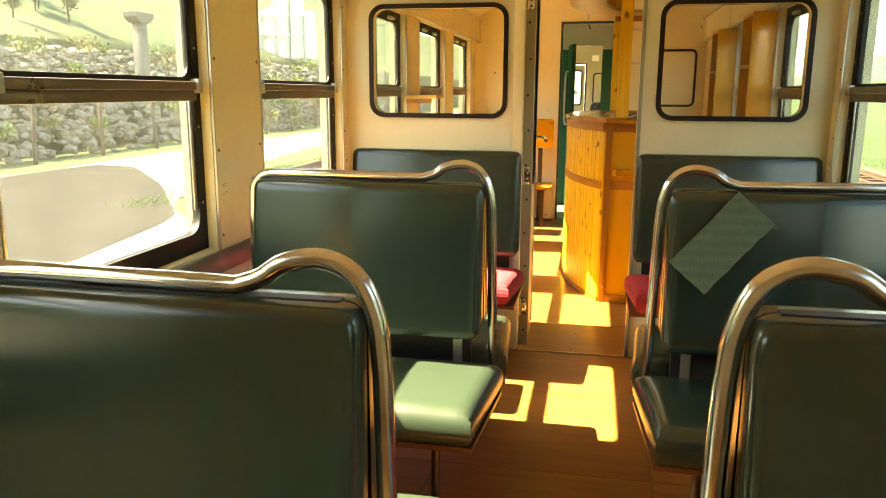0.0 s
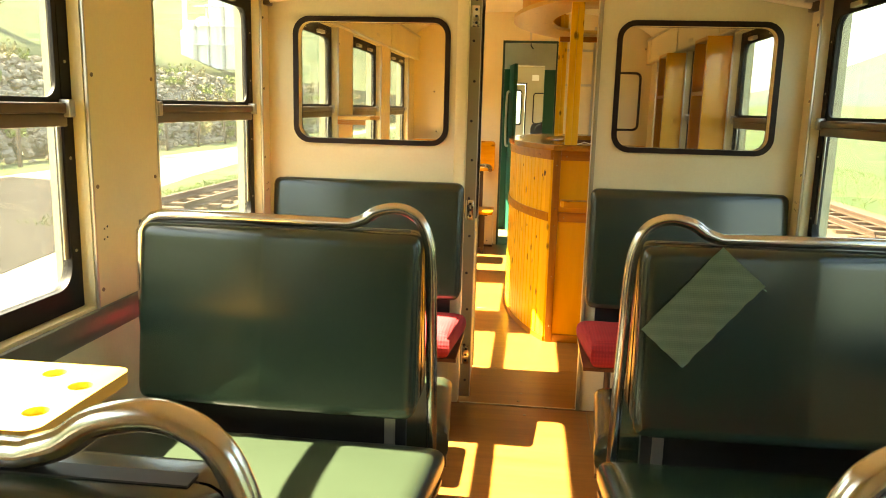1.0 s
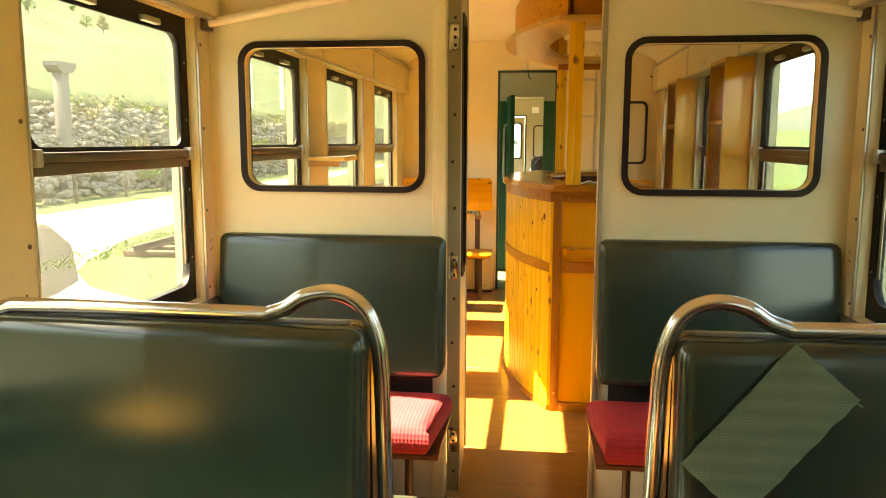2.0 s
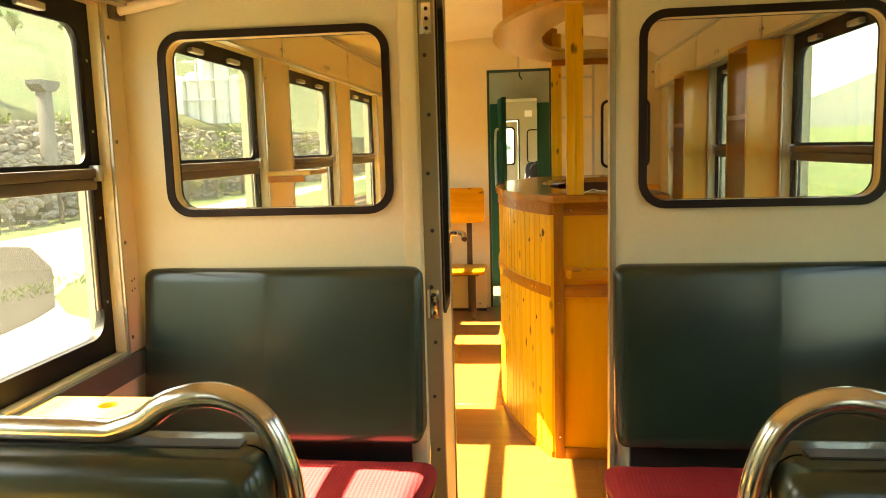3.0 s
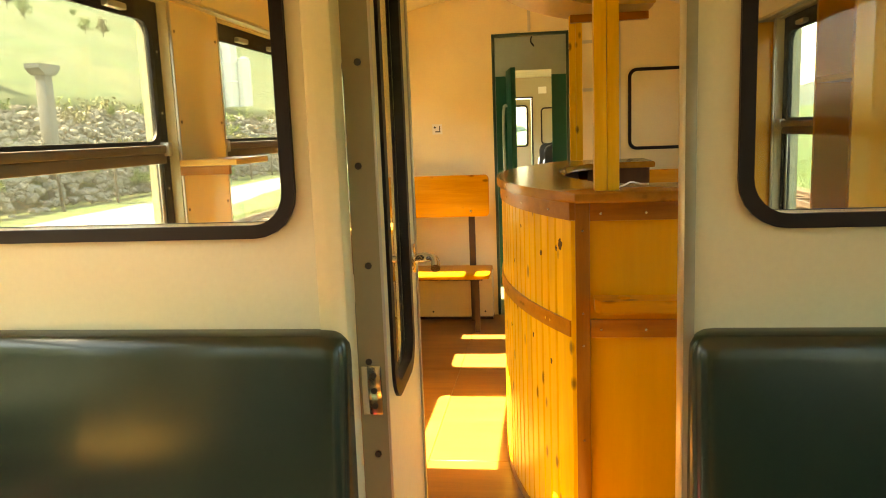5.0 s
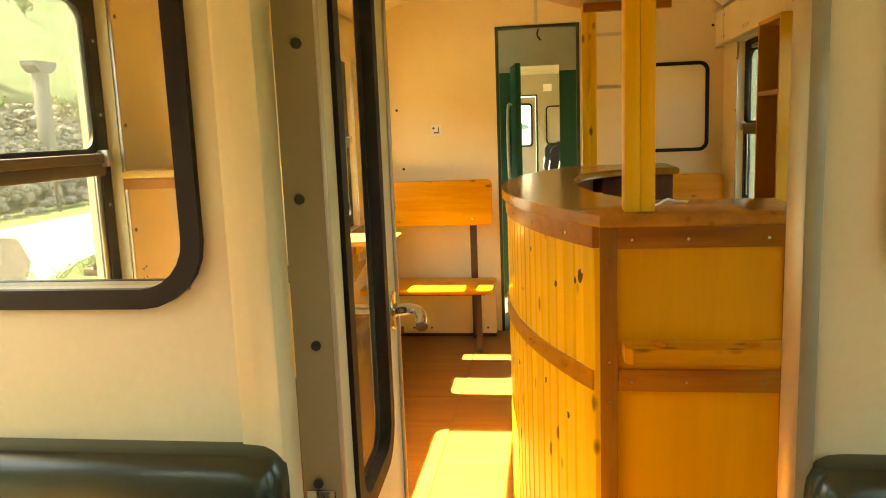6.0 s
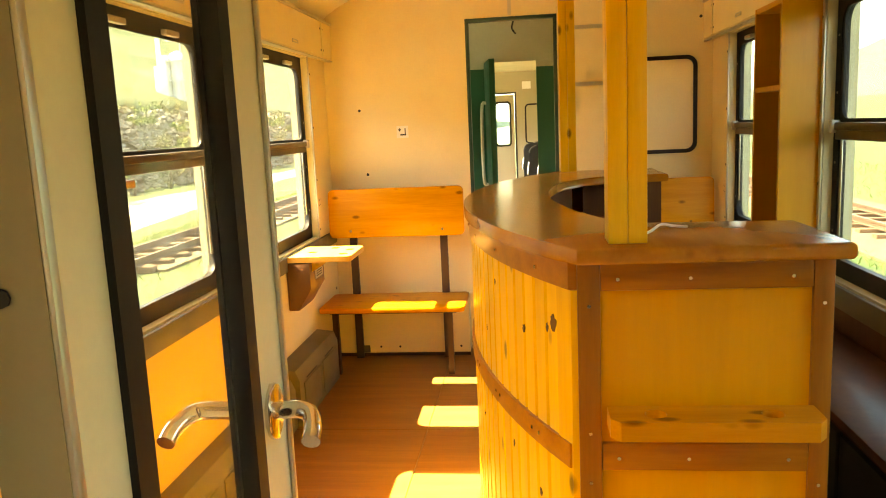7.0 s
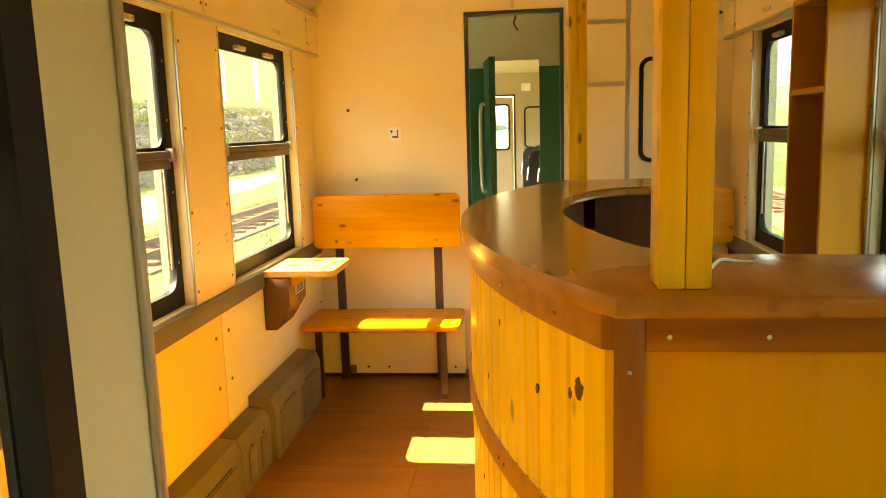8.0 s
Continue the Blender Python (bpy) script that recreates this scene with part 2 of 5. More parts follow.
def tube(bm, pts, r, sides=12, caps=True):
    """A round bar along a line of points."""
    pts = [Vector(p) for p in pts]
    ref, rings = None, []
    for i, p in enumerate(pts):
        t = (pts[min(i + 1, len(pts) - 1)] - pts[max(i - 1, 0)]).normalized()
        if ref is None:
            ref = t.orthogonal().normalized()
        ref = (ref - t * ref.dot(t)).normalized()
        o = t.cross(ref)
        rings.append([bm.verts.new(p + r * (ref * math.cos(2 * math.pi * k / sides) + o * math.sin(2 * math.pi * k / sides))) for k in range(sides)])
    for a, b in zip(rings, rings[1:]):
        for k in range(sides):
            bm.faces.new((a[k], a[(k + 1) % sides], b[(k + 1) % sides], b[k]))
    if caps:
        bm.faces.new(rings[0])
        bm.faces.new(rings[-1])
    return bm


def disc(bm, centre, normal, r, h, sides=10):
    c, nrm = Vector(centre), Vector(normal).normalized()
    return tube(bm, [c, c + nrm * h], r, sides)


SCREW_MESH = {}


def screws(spots, normal, r, h, material, parent):
    """Single screw heads, each a part of its own."""
    key = (tuple(normal), r, h, material.name)
    if key not in SCREW_MESH:
        bm = disc(bmesh.new(), (0, 0, 0), normal, r, h, 8)
        SCREW_MESH[key] = finish("screw", bm, material)
    for p in spots:
        shared("screw", SCREW_MESH[key], parent, Matrix.Translation(p))


def spline(pts, n=6):
    """A smooth line through the points."""
    p = [Vector(q) for q in pts]
    p = [p[0] * 2 - p[1]] + p + [p[-1] * 2 - p[-2]]
    out = []
    for i in range(1, len(p) - 2):
        for k in range(n):
            t = k / n
            out.append(0.5 * (2 * p[i] + (p[i + 1] - p[i - 1]) * t + (2 * p[i - 1] - 5 * p[i] + 4 * p[i + 1] - p[i + 2]) * t * t + (3 * p[i] - p[i - 1] - 3 * p[i + 1] + p[i + 2]) * t ** 3))
    return out + [p[-2]]


# ---------------------------------------------------------------- the coach body
WL, WR = -1.19, 1.115            # inner faces of the two long walls
Y0, Y1 = -5.0, 4.262             # rear and front end walls
# First bay is unseen: added for light, set back so sun misses the seats.
BAYS = [-3.43, -1.909, -0.574, 0.761, 2.096, 3.431]   # middles of the windows
WZ0, WZ1 = 0.79, 1.81            # window openings
EDGES = [Y0] + [c + s for c in BAYS for s in (-0.475, 0.475)] + [Y1 + 0.04]


def side_wall(name, x_in, x_out, label):
    a, b = min(x_in, x_out), max(x_in, x_out)
    rows = [(a, b, Y0, Y1 + 0.04, 0.0, WZ0), (a, b, Y0, Y1 + 0.04, WZ1, 2.2)]
    rows += [(a, b, EDGES[i], EDGES[i + 1], WZ0, WZ1) for i in range(0, len(EDGES), 2)]
    return setting(name, boxes(*rows), CREAM, label)


wall_west = side_wall("wall_west", WL, WL - 0.11, "cream painted coach side wall with windows")
wall_east = side_wall("wall_east", WR, WR + 0.11, "cream painted coach side wall with windows")
floor = setting("floor", boxes((WL - 0.11, WR + 0.11, Y0 - 0.04, Y1 + 0.04, -0.08, -0.006)), DARKSTEEL, "wooden coach floor of wide varnished sheets", "floor")
setting("wall_south", boxes((WL - 0.11, WR + 0.11, Y0 - 0.04, Y0, 0, 2.4)), CREAM, "plain cream rear wall of the coach")


def ceiling_z(x):
    """Height of the arched ceiling."""
    u = min(1.0, abs(x + 0.0375) / 1.16)
    return 2.03 + 0.25 * (1 - u ** 3.2) ** 0.8


bm = bmesh.new()
xs = [-1.1975 + 2.32 * (0.5 - 0.5 * math.cos(math.pi * k / 28)) for k in range(29)]
for y0, y1 in ((Y0, 0.0), (0.045, Y1)):
    lo = [[bm.verts.new((x, y, ceiling_z(x) + d)) for x in xs] for y in (y0, y1) for d in (0, 0.05)]
    for k in range(28):
        for a, b in ((lo[0], lo[2]), (lo[1], lo[3]), (lo[0], lo[1]), (lo[2], lo[3])):
            bm.faces.new((a[k], a[k + 1], b[k + 1], b[k]))
setting("ceiling", bm, CEIL, "cream arched coach ceiling", "ceiling")
setting("roof", boxes((WL - 0.2, WR + 0.2, Y0 - 0.3, 5.5, 2.42, 2.5)), GREY, "grey coach roof over the ceiling", "roof")

# partition with the doorway and two windows
PW = [(-1.069, -0.371), (0.333, 1.005)]
PZ0, PZ1 = 1.188, 1.737
rows = []
for (a, b), (e0, e1) in zip(PW, ((WL, -0.312), (0.262, WR))):
    a, b = a + 0.02, b - 0.02
    rows += [(e0, e1, 0, 0.045, 0, PZ0 + 0.02), (e0, e1, 0, 0.045, PZ1 - 0.02, 2.4), (e0, a, 0, 0.045, PZ0 + 0.02, PZ1 - 0.02), (b, e1, 0, 0.045, PZ0 + 0.02, PZ1 - 0.02)]
rows.append((-0.312, 0.262, 0, 0.045, 2.0, 2.4))
partition = setting("wall_partition", boxes(*rows), SHADECREAM, "cream partition wall with two rounded windows and doorway")
for a, b in PW:
    w, h, cx, cz = b - a, PZ1 - PZ0, (a + b) / 2, (PZ0 + PZ1) / 2
    win = tagged(new("window_partition"), "rounded fixed pane in dark rubber set in the partition", "window", "partition windows", "structure")
    bm = bmesh.new()
    for d0, d1 in ((-0.010, 0.0), (0.045, 0.055)):
        ring(bm, rrect(w, h, 0.075), rrect(w - 0.045, h - 0.045, 0.055), lambda u, v, d: (cx + u, d, cz + v), d0, d1)
    part("window_frame", bm, BROWNRUB, win)
    bm = ring(bmesh.new(), rrect(w - 0.0395, h - 0.0395, 0.058), rrect(w - 0.0435, h - 0.0435, 0.056), lambda u, v, d: (cx + u, d, cz + v), 0.0005, 0.0445)
    part("window_reveal", bm, CREAM, win)
    bm = slab(bmesh.new(), rrect(w - 0.044, h - 0.044, 0.056), lambda u, v, d: (cx + u, d, cz + v), 0.020, 0.024)
    part("pane", bm, CLEAR, win).visible_shadow = False
part("jamb", slab(bmesh.new(), rrect(0.05, 2.0, 0.012, 4, -0.319, 1.0), lambda u, v, d: (u, d, v), -0.008, 0.052, 0.006), CREAM, partition)
part("jamb", boxes((0.253, 0.2685, -0.006, 0.051, 0, 2.0), bevel=0.003), ALU, partition, "worn bare metal jamb")
part("jamb_strip", boxes((0.2535, 0.2705, -0.0085, -0.0065, 0, 2.0), bevel=0.0008), JAMB, partition, "worn grey metal strip")
part("threshold", boxes((-0.285, 0.253, -0.004, 0.006, 0.0, 0.004)), ALU, partition)

# front end wall with its doorway
DX0, DX1, DZ = -0.315, 0.222, 2.012
wall_north = setting("wall_north", boxes((WL, DX0, Y1, Y1 + 0.04, 0, 2.4), (DX1, WR, Y1, Y1 + 0.04, 0, 2.4), (DX0, DX1, Y1, Y1 + 0.04, DZ, 2.4)), BARCREAM, "cream end wall with an open doorway")
part("door_frame", boxes((DX0, DX0 + 0.02, Y1 - 0.008, Y1 + 0.048, 0, DZ), (DX1 - 0.02, DX1, Y1 - 0.008, Y1 + 0.048, 0, DZ), (DX0, DX1, Y1 - 0.008, Y1 + 0.048, DZ - 0.02, DZ + 0.001), bevel=0.003), paint("dark_green_frame", (0.012, 0.05, 0.035), 0.4), wall_north, "dark green door frame")
for r in ((0.550, 0.572, Y1 - 0.005, Y1, 1.0, 2.15), (0.235, 0.550, Y1 - 0.004, Y1, 1.592, 1.614), (0.235, 0.550, Y1 - 0.004, Y1, 1.918, 1.940), (-0.06, -0.04, Y1 - 0.004, Y1, DZ + 0.01, 2.26)):
    part("cover_strip", boxes(r), ALU, wall_north, "grey metal cover strip")
part("blind_window_frame", ring(bmesh.new(), rrect(0.40, 0.56, 0.06), rrect(0.355, 0.515, 0.04), lambda u, v, d: (0.822 + u, d, 1.458 + v), Y1 - 0.012, Y1), BROWNRUB, wall_north, "dark rubber frame round a blind panel")


low = part("lower_panel", boxes((WL + 0.002, DX0 - 0.03, Y1 - 0.145, Y1 - 0.001, 0.022, 0.36)), CREAM, wall_north)
part("kick_strip", boxes((WL + 0.002, DX0 - 0.03, Y1 - 0.140, Y1 - 0.002, 0.0, 0.0218)), DARKSTEEL, wall_north, "dark brown kick strip")
part("pipe_hatch", boxes((WL + 0.16, WL + 0.22, Y1 - 0.149, Y1 - 0.1452, 0.024, 0.07), bevel=0.002), GREY, low, "small grey hatch")
screws([(x, Y1 - 0.145, 0.06) for x in (-0.90, -0.78, -0.47, -0.40)], (0, -1, 0), 0.007, 0.003, INK, low)


# ---------------------------------------------------------------- windows of the long walls
def window(i, x_in, side, c):
    """One two-part window; side is -1 for west, 1 for east."""
    win = tagged(new("window_%d" % i), "two-part coach window in a black rubber frame", "window", "coach side windows", "structure")
    cz = (WZ0 + WZ1) / 2

    def put(u, v, d):
        return (x_in + side * d, c + u, cz + v)
    outer = rrect(0.95, 1.02, 0.004)
    part("window_frame", ring(bmesh.new(), outer, rrect(0.862, 0.895, 0.065), put, 0.034, 0.062), RUBBER, win)
    bm = ring(bmesh.new(), rrect(0.868, 0.425, 0.03, 6, 0, 0.2555), rrect(0.824, 0.385, 0.045, 6, 0, 0.2505), put, 0.036, 0.0445)
    part("sash_frame", bm, RUBBER, win)
    bm = bmesh.new()
    for z0, z1, d0, d1 in ((1.318, 1.345, 0.012, 0.044), (1.284, 1.3178, 0.020, 0.044)):
        box(bm, *sorted((x_in + side * d0, x_in + side * d1)), c - 0.430, c + 0.430, z0, z1, 0.004)
    part("middle_rail", bm, SASH, win, "worn brown metal sash rail")
    for y in (-0.427, 0.427):
        part("catch", boxes((*sorted((x_in + side * 0.002, x_in + side * 0.033)), c + y - 0.013, c + y + 0.013, 1.308, 1.354), bevel=0.004), ALU, win, "small bright metal catch")
    for y in (-0.17, 0.2):
        part("finger_grip", boxes((*sorted((x_in + side * 0.010, x_in + side * 0.035)), c + y - 0.05, c + y + 0.05, 1.752, 1.772), bevel=0.004), ALU, win, "bright metal finger grip")
    for z, h in ((1.548, 0.43), (1.07, 0.46)):
        p = part("pane", slab(bmesh.new(), rrect(0.90, h, 0.03), lambda u, v, d: (x_in + side * d, c + u, z + v), 0.045, 0.049), GLASS, win, "dusty glass pane")
        p.visible_shadow = False
    part("glazing_bead", boxes((*sorted((x_in + side * 0.040, x_in + side * 0.0448)), c + 0.412, c + 0.430, 0.93, 1.283), bevel=0.002), ALU, win, "bare metal glazing bead")
    screws([(x_in + side * 0.034, c + y, z) for z in (0.95, 1.2, 1.45, 1.65) for y in (-0.452, 0.452)], (-side, 0, 0), 0.0045, 0.002, ALU, win)
    return win


k = 1
for side, x in ((-1, WL), (1, WR)):
    for c in BAYS:
        window(k, x, side, c)
        k += 1

for side, x, wall in ((-1, WL, wall_west), (1, WR, wall_east)):
    inn = -side
    # pillar covers between the windows, with metal edging and screws
    for i in range(2, len(EDGES) - 1, 2):
        a, b = EDGES[i], EDGES[i + 1]
        cover = part("pillar_cover", boxes((*sorted((x + inn * 0.001, x + inn * 0.006)), a + 0.008, b - 0.008, WZ0 - 0.01, WZ1 + 0.02)), BARCREAM if a > 0 else CREAM, wall)
        for y in (a + 0.002, b - 0.008):
            part("edging", boxes((*sorted((x + inn * 0.001, x + inn * 0.010)), y, y + 0.008, WZ0 - 0.01, WZ1 + 0.02), bevel=0.002), ALU, cover, "thin metal edging")
        screws([(x + inn * 0.006, y, z) for y in (a + 0.03, b - 0.03) for z in (0.83, 1.12, 1.42, 1.72)], (inn, 0, 0), 0.006, 0.0025, SCREW, cover)
        screws([(x + inn * 0.006, y + dy, 0.97 + dz) for y in (a + 0.05, b - 0.07) for dy, dz in ((0, 0), (0.016, 0.004), (0.002, 0.03), (0.017, 0.034))], (inn, 0, 0), 0.0032, 0.001, INK, cover)
    # ledge under the windows
    part("ledge", boxes((*sorted((x, x + inn * 0.018)), Y0, -0.002, 0.705, 0.782), (*sorted((x, x + inn * 0.018)), 0.047, Y1, 0.705, 0.782), bevel=0.004), LEDGE, wall, "dull grey metal ledge below the windows")
    # casing boxes over the windows
    for y0, y1, in ((Y0, -0.002), (0.047, Y1)):
        loop = [(0.0, 1.815), (0.05, 1.815), (0.058, 1.823), (0.058, 2.02), (0.0, 2.06)]
        cas = part("blind_casing", slab(bmesh.new(), loop, lambda u, v, d: (x + inn * u, d, v), y0, y1), BARCREAM if y0 > 0 else CREAM, wall)
        part("cornice", boxes((*sorted((x + inn * 0.04, x + inn * 0.068)), y0, y1, 2.02, 2.036), bevel=0.003), ALU, cas)
        part("lower_edge", boxes((*sorted((x + inn * 0.03, x + inn * 0.062)), y0, y1, 1.808, 1.8145), bevel=0.002), ALU, cas)
        for c in BAYS:
            if y0 < c < y1:
                y = c + 0.62 if c + 0.62 < y1 else c - 0.74
                part("joint_strip", boxes((*sorted((x + inn * 0.059, x + inn * 0.063)), y - 0.01, y + 0.01, 1.824, 2.018)), CREAM, cas)
                screws([(x + inn * 0.0585, y + dy, z) for dy in (-0.022, 0.022) for z in (1.86, 1.98)], (inn, 0, 0), 0.006, 0.003, SCREW, cas)
                part("vent_slot", ring(bmesh.new(), rrect(0.10, 0.018, 0.004, 2), rrect(0.088, 0.008, 0.003, 2), lambda u, v, d: (x + inn * d, c + 0.1 + u, 1.86 + v), 0.0585, 0.0615), ALU, cas)

# dado in the bar room; floor bounce is painted into the yellow west panels
for y0, y1 in ((0.047, 0.6), (0.604, 1.7), (1.704, 2.78), (2.784, Y1)):
    m = WARM if y1 < 3.0 else CREAM
    d = part("dado_panel", boxes((WL, WL + 0.006, y0, y1, 0.03, 0.70)), m, wall_west, "cream-yellow panel warmed by painted floor bounce" if m is WARM else "")
    screws([(WL + 0.006, y, z) for y in (y0 + 0.06, y1 - 0.06) for z in (0.42, 0.62)], (1, 0, 0), 0.008, 0.003, SCREW, d)
part("dado_panel", boxes((WR - 0.006, WR, 0.047, Y1, 0.03, 0.70)), DARKW, wall_east, "dark brown stained board panel")

# ---------------------------------------------------------------- seats
def seat_frame(bm, s):
    """Bent tube round a double seat; the aisle is at s * 0.235."""
    pts = [(s * 1.062, 0, 0.34), (s * 1.062, 0, 0.9)]
    pts += [(s * (1.062 - 0.07 * (1 - math.cos(a))), 0, 0.976 + 0.07 * math.sin(a)) for a in (0.3, 0.7, 1.1, 1.5)]
    pts += [(s * 0.8, 0, 1.047), (s * 0.52, 0, 1.043)]
    pts += [Vector(p) for p in spline([(s * 0.466, 0, 1.042), (s * 0.426, 0, 1.056), (s * 0.388, 0, 1.080), (s * 0.328, 0, 1.089), (s * 0.276, 0, 1.063), (s * 0.248, 0, 1.0), (s * 0.239, 0, 0.92)], 5)]
    pts += [(s * 0.236, 0, 0.8), (s * 0.231, 0, 0.6), (s * 0.228, 0, 0.34)]
    return tube(bm, pts, 0.0155, 14)


def cushion_mesh(s, face, x0=0.185, x1=1.14, deep=0.45):
    """Seat cushion with rounded edges; face is -1 towards the rear, 1 towards the front."""
    bm = bmesh.new()
    nx, ny = 26, 18
    grid = {}

    def edge(d, r):
        """Drop of a rounded edge at the distance d from it."""
        return r - math.sqrt(max(0.0, r * r - max(0.0, r - d) ** 2))
    for i in range(nx + 1):
        for j in range(ny + 1):
            u, v = 0.5 - 0.5 * math.cos(math.pi * i / nx), 0.5 - 0.5 * math.cos(math.pi * j / ny)
            cut = 0.035 * v                       # aisle end narrows towards the front edge
            x = x0 + cut * (1 - u) + (x1 - x0) * u
            y = 0.05 + deep * v
            ex, ey = min(u, 1 - u) * (x1 - x0), min(v, 1 - v) * deep
            z = 0.456 - max(edge(ex, 0.045), edge(ey, 0.055)) + 0.012 * math.sin(v * math.pi) * math.sin(u * math.pi)
            z += 0.003 * noise.noise((x * 9, y * 9, s * 3 + face))
            grid[i, j] = (s * x, face * y, z)
    top = {k: bm.verts.new(p) for k, p in grid.items()}
    ring_keys = [(i, 0) for i in range(nx + 1)] + [(nx, j) for j in range(1, ny + 1)] + [(i, ny) for i in range(nx - 1, -1, -1)] + [(0, j) for j in range(ny - 1, 0, -1)]
    mx, my = s * (x0 + x1) / 2, face * (0.05 + deep / 2)
    hoops = [[top[k] for k in ring_keys]]
    for z, inset in ((0.388, 0.0), (0.372, 0.004), (0.358, 0.013), (0.3495, 0.026)):
        hoop = []
        for k in ring_keys:
            p = grid[k]
            hoop.append(bm.verts.new((p[0] - math.copysign(min(inset, abs(p[0] - mx)), p[0] - mx), p[1] - math.copysign(min(inset, abs(p[1] - my)), p[1] - my), z)))
        hoops.append(hoop)
    for i in range(nx):
        for j in range(ny):
            bm.faces.new((top[i, j], top[i + 1, j], top[i + 1, j + 1], top[i, j + 1]))
    n = len(ring_keys)
    for h0, h1 in zip(hoops, hoops[1:]):
        for k in range(n):
            bm.faces.new((h0[k], h0[(k + 1) % n], h1[(k + 1) % n], h1[k]))
    bm.faces.new(hoops[-1])
    return bm


def backrest_mesh(s, face, x0=0.262, x1=1.050, z0=0.535, z1=1.028, lean=0.060, thick=0.100, rc=0.035, re=0.022):
    """Padded back with rounded corners and edges; its back plane lies near the tube."""
    bm = bmesh.new()
    nx, nz = 31, 22
    xm = x0 + 0.54 * (x1 - x0)
    xs = sorted([x0 + (x1 - x0) * (0.5 - 0.5 * math.cos(math.pi * k / 28)) for k in range(29)] + [xm - 0.006, xm, xm + 0.006])
    rows, rim = [], []
    for i in range(nx + 1):
        col = []
        for j in range(nz + 1):
            x = xs[i]
            z = z0 + (z1 - z0) * (0.5 - 0.5 * math.cos(math.pi * j / nz))
            cx, cz = min(max(x, x0 + rc), x1 - rc), min(max(z, z0 + rc), z1 - rc)
            d = math.hypot(x - cx, z - cz)
            if x != cx and z != cz:
                m = max(abs(x - cx), abs(z - cz))
                x, z = cx + (x - cx) * m / d, cz + (z - cz) * m / d
                inside = rc - m
            else:
                inside = min(x - x0, x1 - x, z - z0, z1 - z)
            drop = re - math.sqrt(max(0.0, re * re - max(0.0, re - inside) ** 2))
            puff = 0.003 * math.sin(math.pi * (x - x0) / (x1 - x0)) * math.sin(math.pi * (z - z0) / (z1 - z0))
            wave = 0.0008 * noise.noise((x * 7, z * 7, s * 2 + face)) + 0.0004 * noise.noise((x * 25, z * 9, 4))
            y = 0.018 + thick - drop + puff + wave - lean * (z - z0) / (z1 - z0) - 0.07 * max(0.0, x - xm)
            col.append(bm.verts.new((s * x, face * y, z)))
        rows.append(col)
    for i in range(nx):
        for j in range(nz):
            bm.faces.new((rows[i][j], rows[i + 1][j], rows[i + 1][j + 1], rows[i][j + 1]))
    rim = [rows[i][0] for i in range(nx + 1)] + rows[nx][1:] + [rows[i][nz] for i in range(nx - 1, -1, -1)] + rows[0][nz - 1:0:-1]
    back = [bm.verts.new((v.co.x, face * (0.016 - 0.014 * (v.co.z - z0) / (z1 - z0)), v.co.z)) for v in rim]
    for k in range(len(rim)):
        q = (k + 1) % len(rim)
        bm.faces.new((rim[k], rim[q], back[q], back[k]))
    return bm


